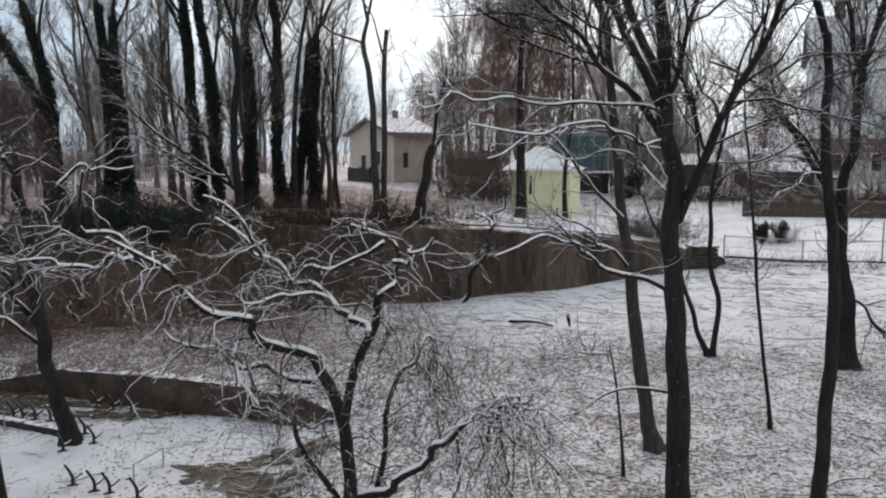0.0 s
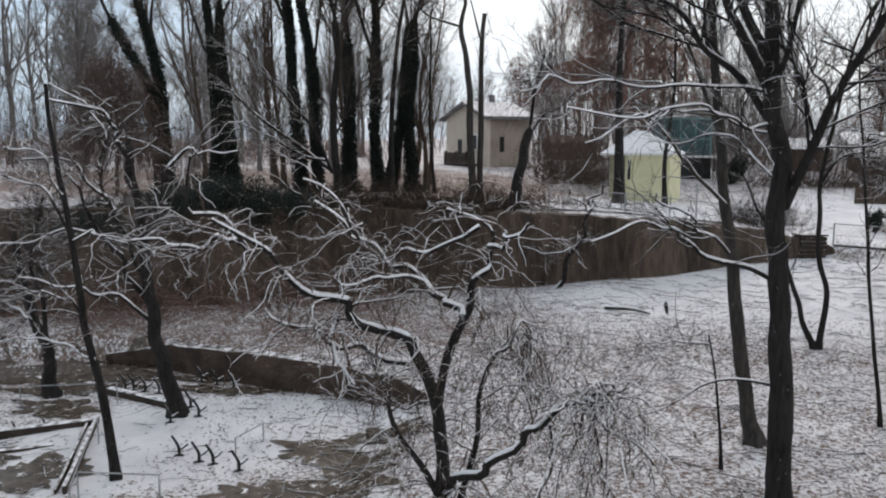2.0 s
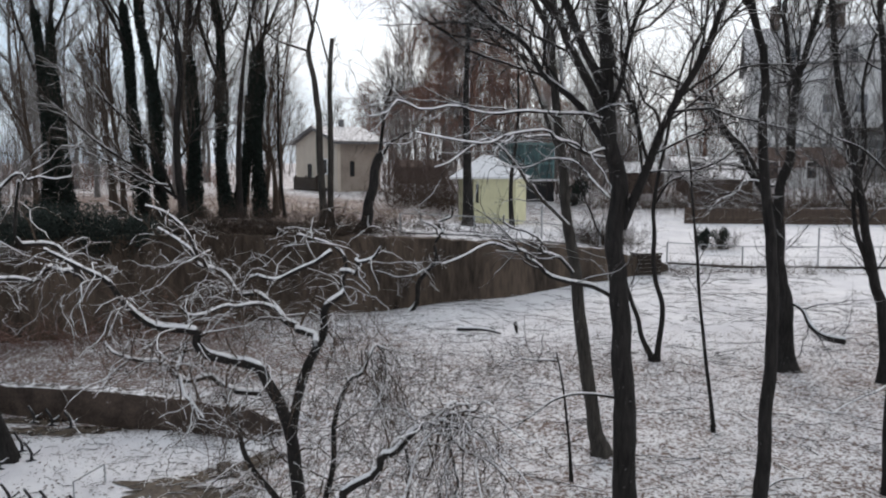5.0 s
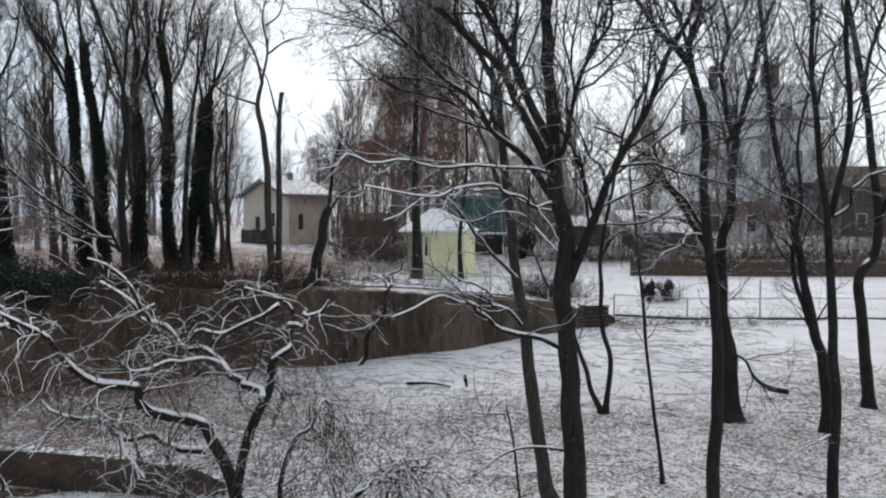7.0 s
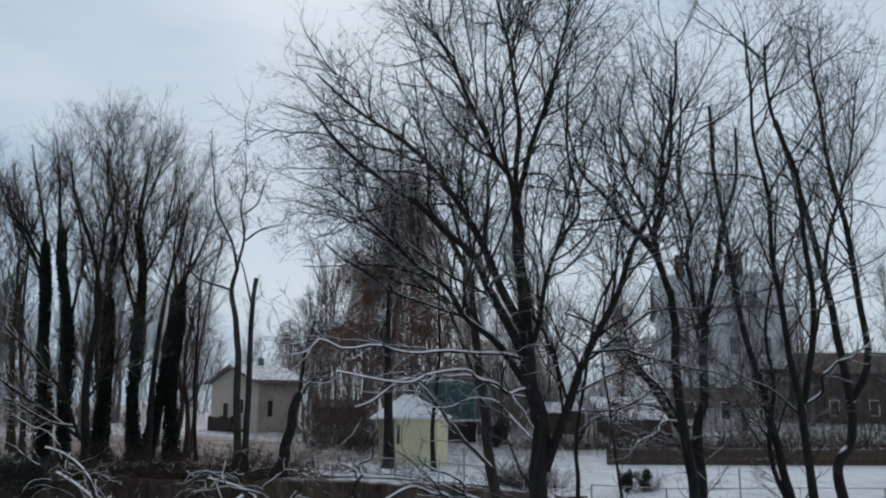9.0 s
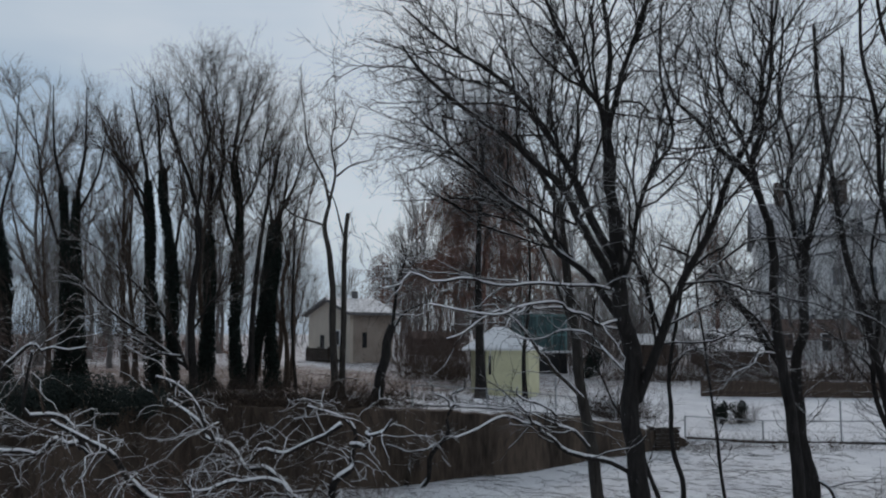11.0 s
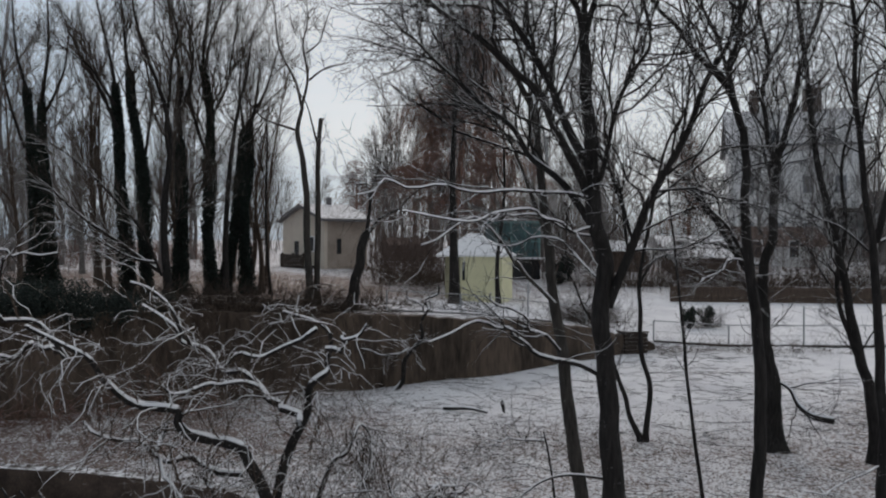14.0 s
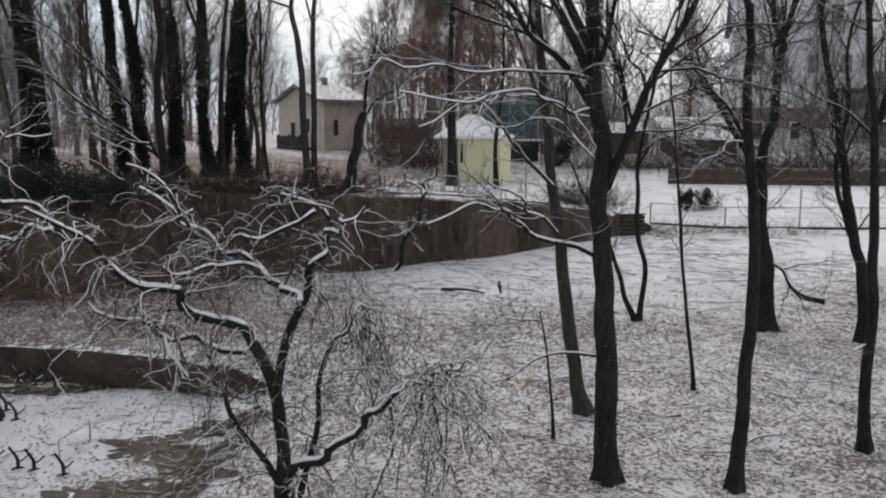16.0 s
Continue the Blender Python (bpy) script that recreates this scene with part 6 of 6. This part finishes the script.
# ---- the sunken yard ----
def bench_end():
    """One cast bench end: a bent upright with a seat arm and a foot."""
    b = empty("bench_end", -5.67, 12.73, PATIO, 35, "rusted dark iron bench end standing in the snow", "bench end", "iron bench ends in the yard")
    up = spline([(0, 0, -0.05), (0.02, 0, 0.16), (-0.03, 0, 0.3), (-0.12, 0, 0.46)], 10)
    arm = spline([(0.0, 0, 0.15), (0.1, 0, 0.17), (0.2, 0, 0.24)], 6)
    foot = spline([(-0.1, 0, 0.0), (0.0, 0, 0.05), (0.12, 0, 0.0)], 6)
    for nm, p, r in (("upright", up * 0.75, 0.03), ("seat_arm", arm * 0.75, 0.025), ("foot", foot * 0.75, 0.028)):
        child(new(nm, mesh_np(nm, *tubes(p[None], r * np.linspace(1, 0.7, len(p))[None], 6), M_IRON)), b)
    return b


END = bench_end()
ENDS = ((-5.22, 12.34, 30), (-4.96, 12.25, 40), (-4.47, 12.03, 35), (-8.17, 15.84, 20), (-7.97, 15.78, 25), (-7.69, 15.7, 20), (-7.37, 15.62, 15),
        (-6.44, 14.93, 40), (-6.08, 14.44, 30), (-6.46, 14.09, 25), (-6.9, 16.6, 10), (-6.5, 16.42, 20), (-6.1, 16.28, 15))
for x, y, turn in ENDS:
    copy_thing(END, pose(x, y, gz(x, y), 0, 0, turn))
END.location = (-5.65, 12.58, gz(-5.65, 12.58))


def plank(name, x0, y0, x1, y1, h, w, label, material=M_DARKWOOD):
    L = math.hypot(x1 - x0, y1 - y0)
    o = part(name, boxes((0, -w / 2, -0.05, L, w / 2, h), bevel=0.015), material)
    o.location, o.rotation_euler = (x0, y0, gz((x0 + x1) / 2, (y0 + y1) / 2)), (0, 0, math.atan2(y1 - y0, x1 - x0))
    return tagged(o, label, "beam")


plank("sleeper", -8.35, 15.56, -6.8, 14.85, 0.13, 0.16, "dark timber sleeper edging the yard")
plank("sleeper", -10.6, 12.1, -7.68, 13.8, 0.16, 0.14, "long dark timber sleeper dusted with snow")
plank("sleeper", -10.2, 11.5, -7.85, 12.74, 0.05, 0.1, "dark timber edging half under snow")
plank("sleeper", -7.71, 13.89, -6.6, 10.9, 0.14, 0.06, "dark timber kerb board beside the path")
plank("sleeper", -7.85, 13.85, -6.74, 10.9, 0.08, 0.04, "thin dark edging board beside the path")
for x, y in ((-9.14, 13.0), (-8.82, 13.2), (-8.42, 13.42)):
    copy_thing(END, pose(x, y, gz(x, y) + 0.05, 0, 0, 15)).scale = (0.6, 0.6, 0.6)


def handrail(pts, height, label, posts=True):
    root = empty("handrail", *pts[0][:2], 0, 0, label, "railing")
    p = np.array([(x - pts[0][0], y - pts[0][1], gz(x, y) + height) for x, y in pts])
    child(new("rail", mesh_np("rail", *tubes(spline(p, 20)[None] if len(p) > 2 else p[None], np.full((1, 20 if len(p) > 2 else 2), 0.011), 6), M_STEEL)), root)
    for q in p:
        s = np.linspace(q - (0, 0, height + 0.1), q, 2)
        child(new("post", mesh_np("post", *tubes(s[None], np.full((1, 2), 0.012), 6), M_STEEL)), root)


handrail([(-7.13, 12.85), (-6.07, 10.14)], 0.45, "thin grey metal handrail beside the yard path")
handrail([(-6.22, 10.61), (-5.11, 10.73)], 0.45, "low grey metal rail in the snow")
handrail([(-5.11, 10.73), (-4.77, 10.05)], 0.45, "low grey metal rail in the snow")
handrail([(-4.73, 12.65), (-4.49, 13.31)], 0.3, "low wire hoop rail in the snowy yard")
handrail([(-9.6, 14.6), (-7.9, 15.0)], 0.4, "thin wire rail behind the sleeper")


def wet_patch(x, y, rx, ry, seed):
    rng = np.random.default_rng(seed)
    n, k = 90, 10
    a = np.arange(n) * 2 * np.pi / n
    rr = 1 + 0.25 * np.sin(a * 2 + seed) + 0.18 * np.sin(a * 5 + seed * 2) + 0.16 * np.sin(a * 9 + seed) + 0.1 * np.sin(a * 16 + seed * 3)
    s = np.linspace(0.02, 1, k)
    X, Y = x + rx * s[:, None] * rr * np.cos(a), y + ry * s[:, None] * rr * np.sin(a)
    Z = ground_z(X, Y) + 0.016
    i = np.arange(k - 1)[:, None] * n + np.arange(n)[None]
    j = np.arange(k - 1)[:, None] * n + (np.arange(n)[None] + 1) % n
    q = np.stack([i, j, j + n, i + n], -1).reshape(-1, 4)
    return tagged(new("mud_patch", mesh_np("mud_patch", np.stack([X, Y, Z], -1).reshape(-1, 3), q, M_WET)), "bare wet muddy ground where the snow has melted", "ground", kind="structure")


for i, v in enumerate(((-6.2, 16.1, 0.9, 0.3), (-7.6, 16.75, 1.0, 0.35), (-10.0, 16.6, 1.6, 0.8), (-3.4, 12.9, 0.8, 0.45), (-2.7, 11.7, 0.8, 1.0), (-7.6, 11.5, 0.8, 0.7), (-3.9, 11.3, 0.6, 0.4), (-2.5, 13.6, 0.6, 0.5), (-9.2, 12.2, 1.0, 0.7), (-8.9, 14.6, 0.9, 0.5), (-9.6, 17.3, 1.7, 0.6), (-11.8, 16.2, 1.3, 1.2), (-9.2, 15.9, 1.1, 0.5), (-3.2, 10.4, 0.7, 0.5))):
    wet_patch(*v, i + 1)


# fallen wood
def fallen(name, pts, r, label):
    p = spline([(x, y, gz(x, y) + z) for x, y, z in pts], 16)
    ob = empty(name, *pts[0][:2], 0, 0, label, "branch")
    p = p - np.array((pts[0][0], pts[0][1], 0))
    R = np.linspace(r, r * 0.5, 16)[None]
    child(new("wood", mesh_np("wood", *tubes(p[None], R, 7), M_BARK)), ob)
    child(new("snow", mesh_np("snow", *snow_cap(p[None], R), M_SNOW)), ob)


fallen("fallen_branch", [(1.6, 20.3, 0.04), (2.2, 20.0, 0.1), (2.6, 19.9, 0.04)], 0.05, "fallen branch lying in the snow")
fallen("fallen_branch", [(2.9, 19.6, 0.35), (3.0, 20.0, 0.04)], 0.05, "short snowy broken branch on the ground")
fallen("fallen_branch", [(4.9, 10.9, 0.02), (5.4, 11.3, 0.06), (5.9, 11.5, 0.02)], 0.02, "thin snowy fallen branch")


def ground_litter(count, seed, x0=-4, x1=14, y0=8.5, y1=27, longest=1.05, leaf_share=5):
    """Twigs and leaves lying loose on the snow."""
    rng = np.random.default_rng(seed)
    x, y = rng.uniform(x0, x1, count), rng.uniform(y0, y1, count)
    a = rng.uniform(0, 6.283, count)
    ln = rng.uniform(0.15, longest, count) ** 1.5
    s = np.linspace(-0.5, 0.5, 5)[None]
    X = x[:, None] + np.cos(a)[:, None] * ln[:, None] * s + rng.normal(size=(count, 5)) * 0.02
    Y = y[:, None] + np.sin(a)[:, None] * ln[:, None] * s + rng.normal(size=(count, 5)) * 0.02
    P = np.stack([X, Y, ground_z(X, Y) + 0.012 + 0.03 * rng.random((count, 5))], -1)
    R = np.full((count, 5), 0.005) * rng.uniform(0.6, 1.6, (count, 1))
    tagged(new("fallen_twig_litter", mesh_np("fallen_twig_litter", *tubes(P, R, 4), M_BARK)), "dark fallen twigs scattered over the snow", "twigs", kind="stuff")
    n = count * leaf_share
    c = np.stack([rng.uniform(x0 - 2, x1 - 2, n), rng.uniform(y0, min(y1, 20), n), np.zeros(n)], -1)
    c[:, 2] = ground_z(c[:, 0], c[:, 1]) + 0.015
    v, q = leaves(c, 0.035, rng)
    v[:, 2] = ground_z(v[:, 0], v[:, 1]) + 0.008 + 0.02 * rng.random(len(v))
    tagged(new("leaf_litter", mesh_np("leaf_litter", v, q, M_LEAF, False)), "brown fallen leaves showing through the snow", "leaves", kind="stuff")


M_LEAF = plain("fallen_leaf", (0.06, 0.045, 0.04), (0.19, 0.145, 0.125), 5, 0.8)
ground_litter(3000, 150)
ground_litter(420, 151, -10, -2, 9.5, 16.2, 0.6, 1)
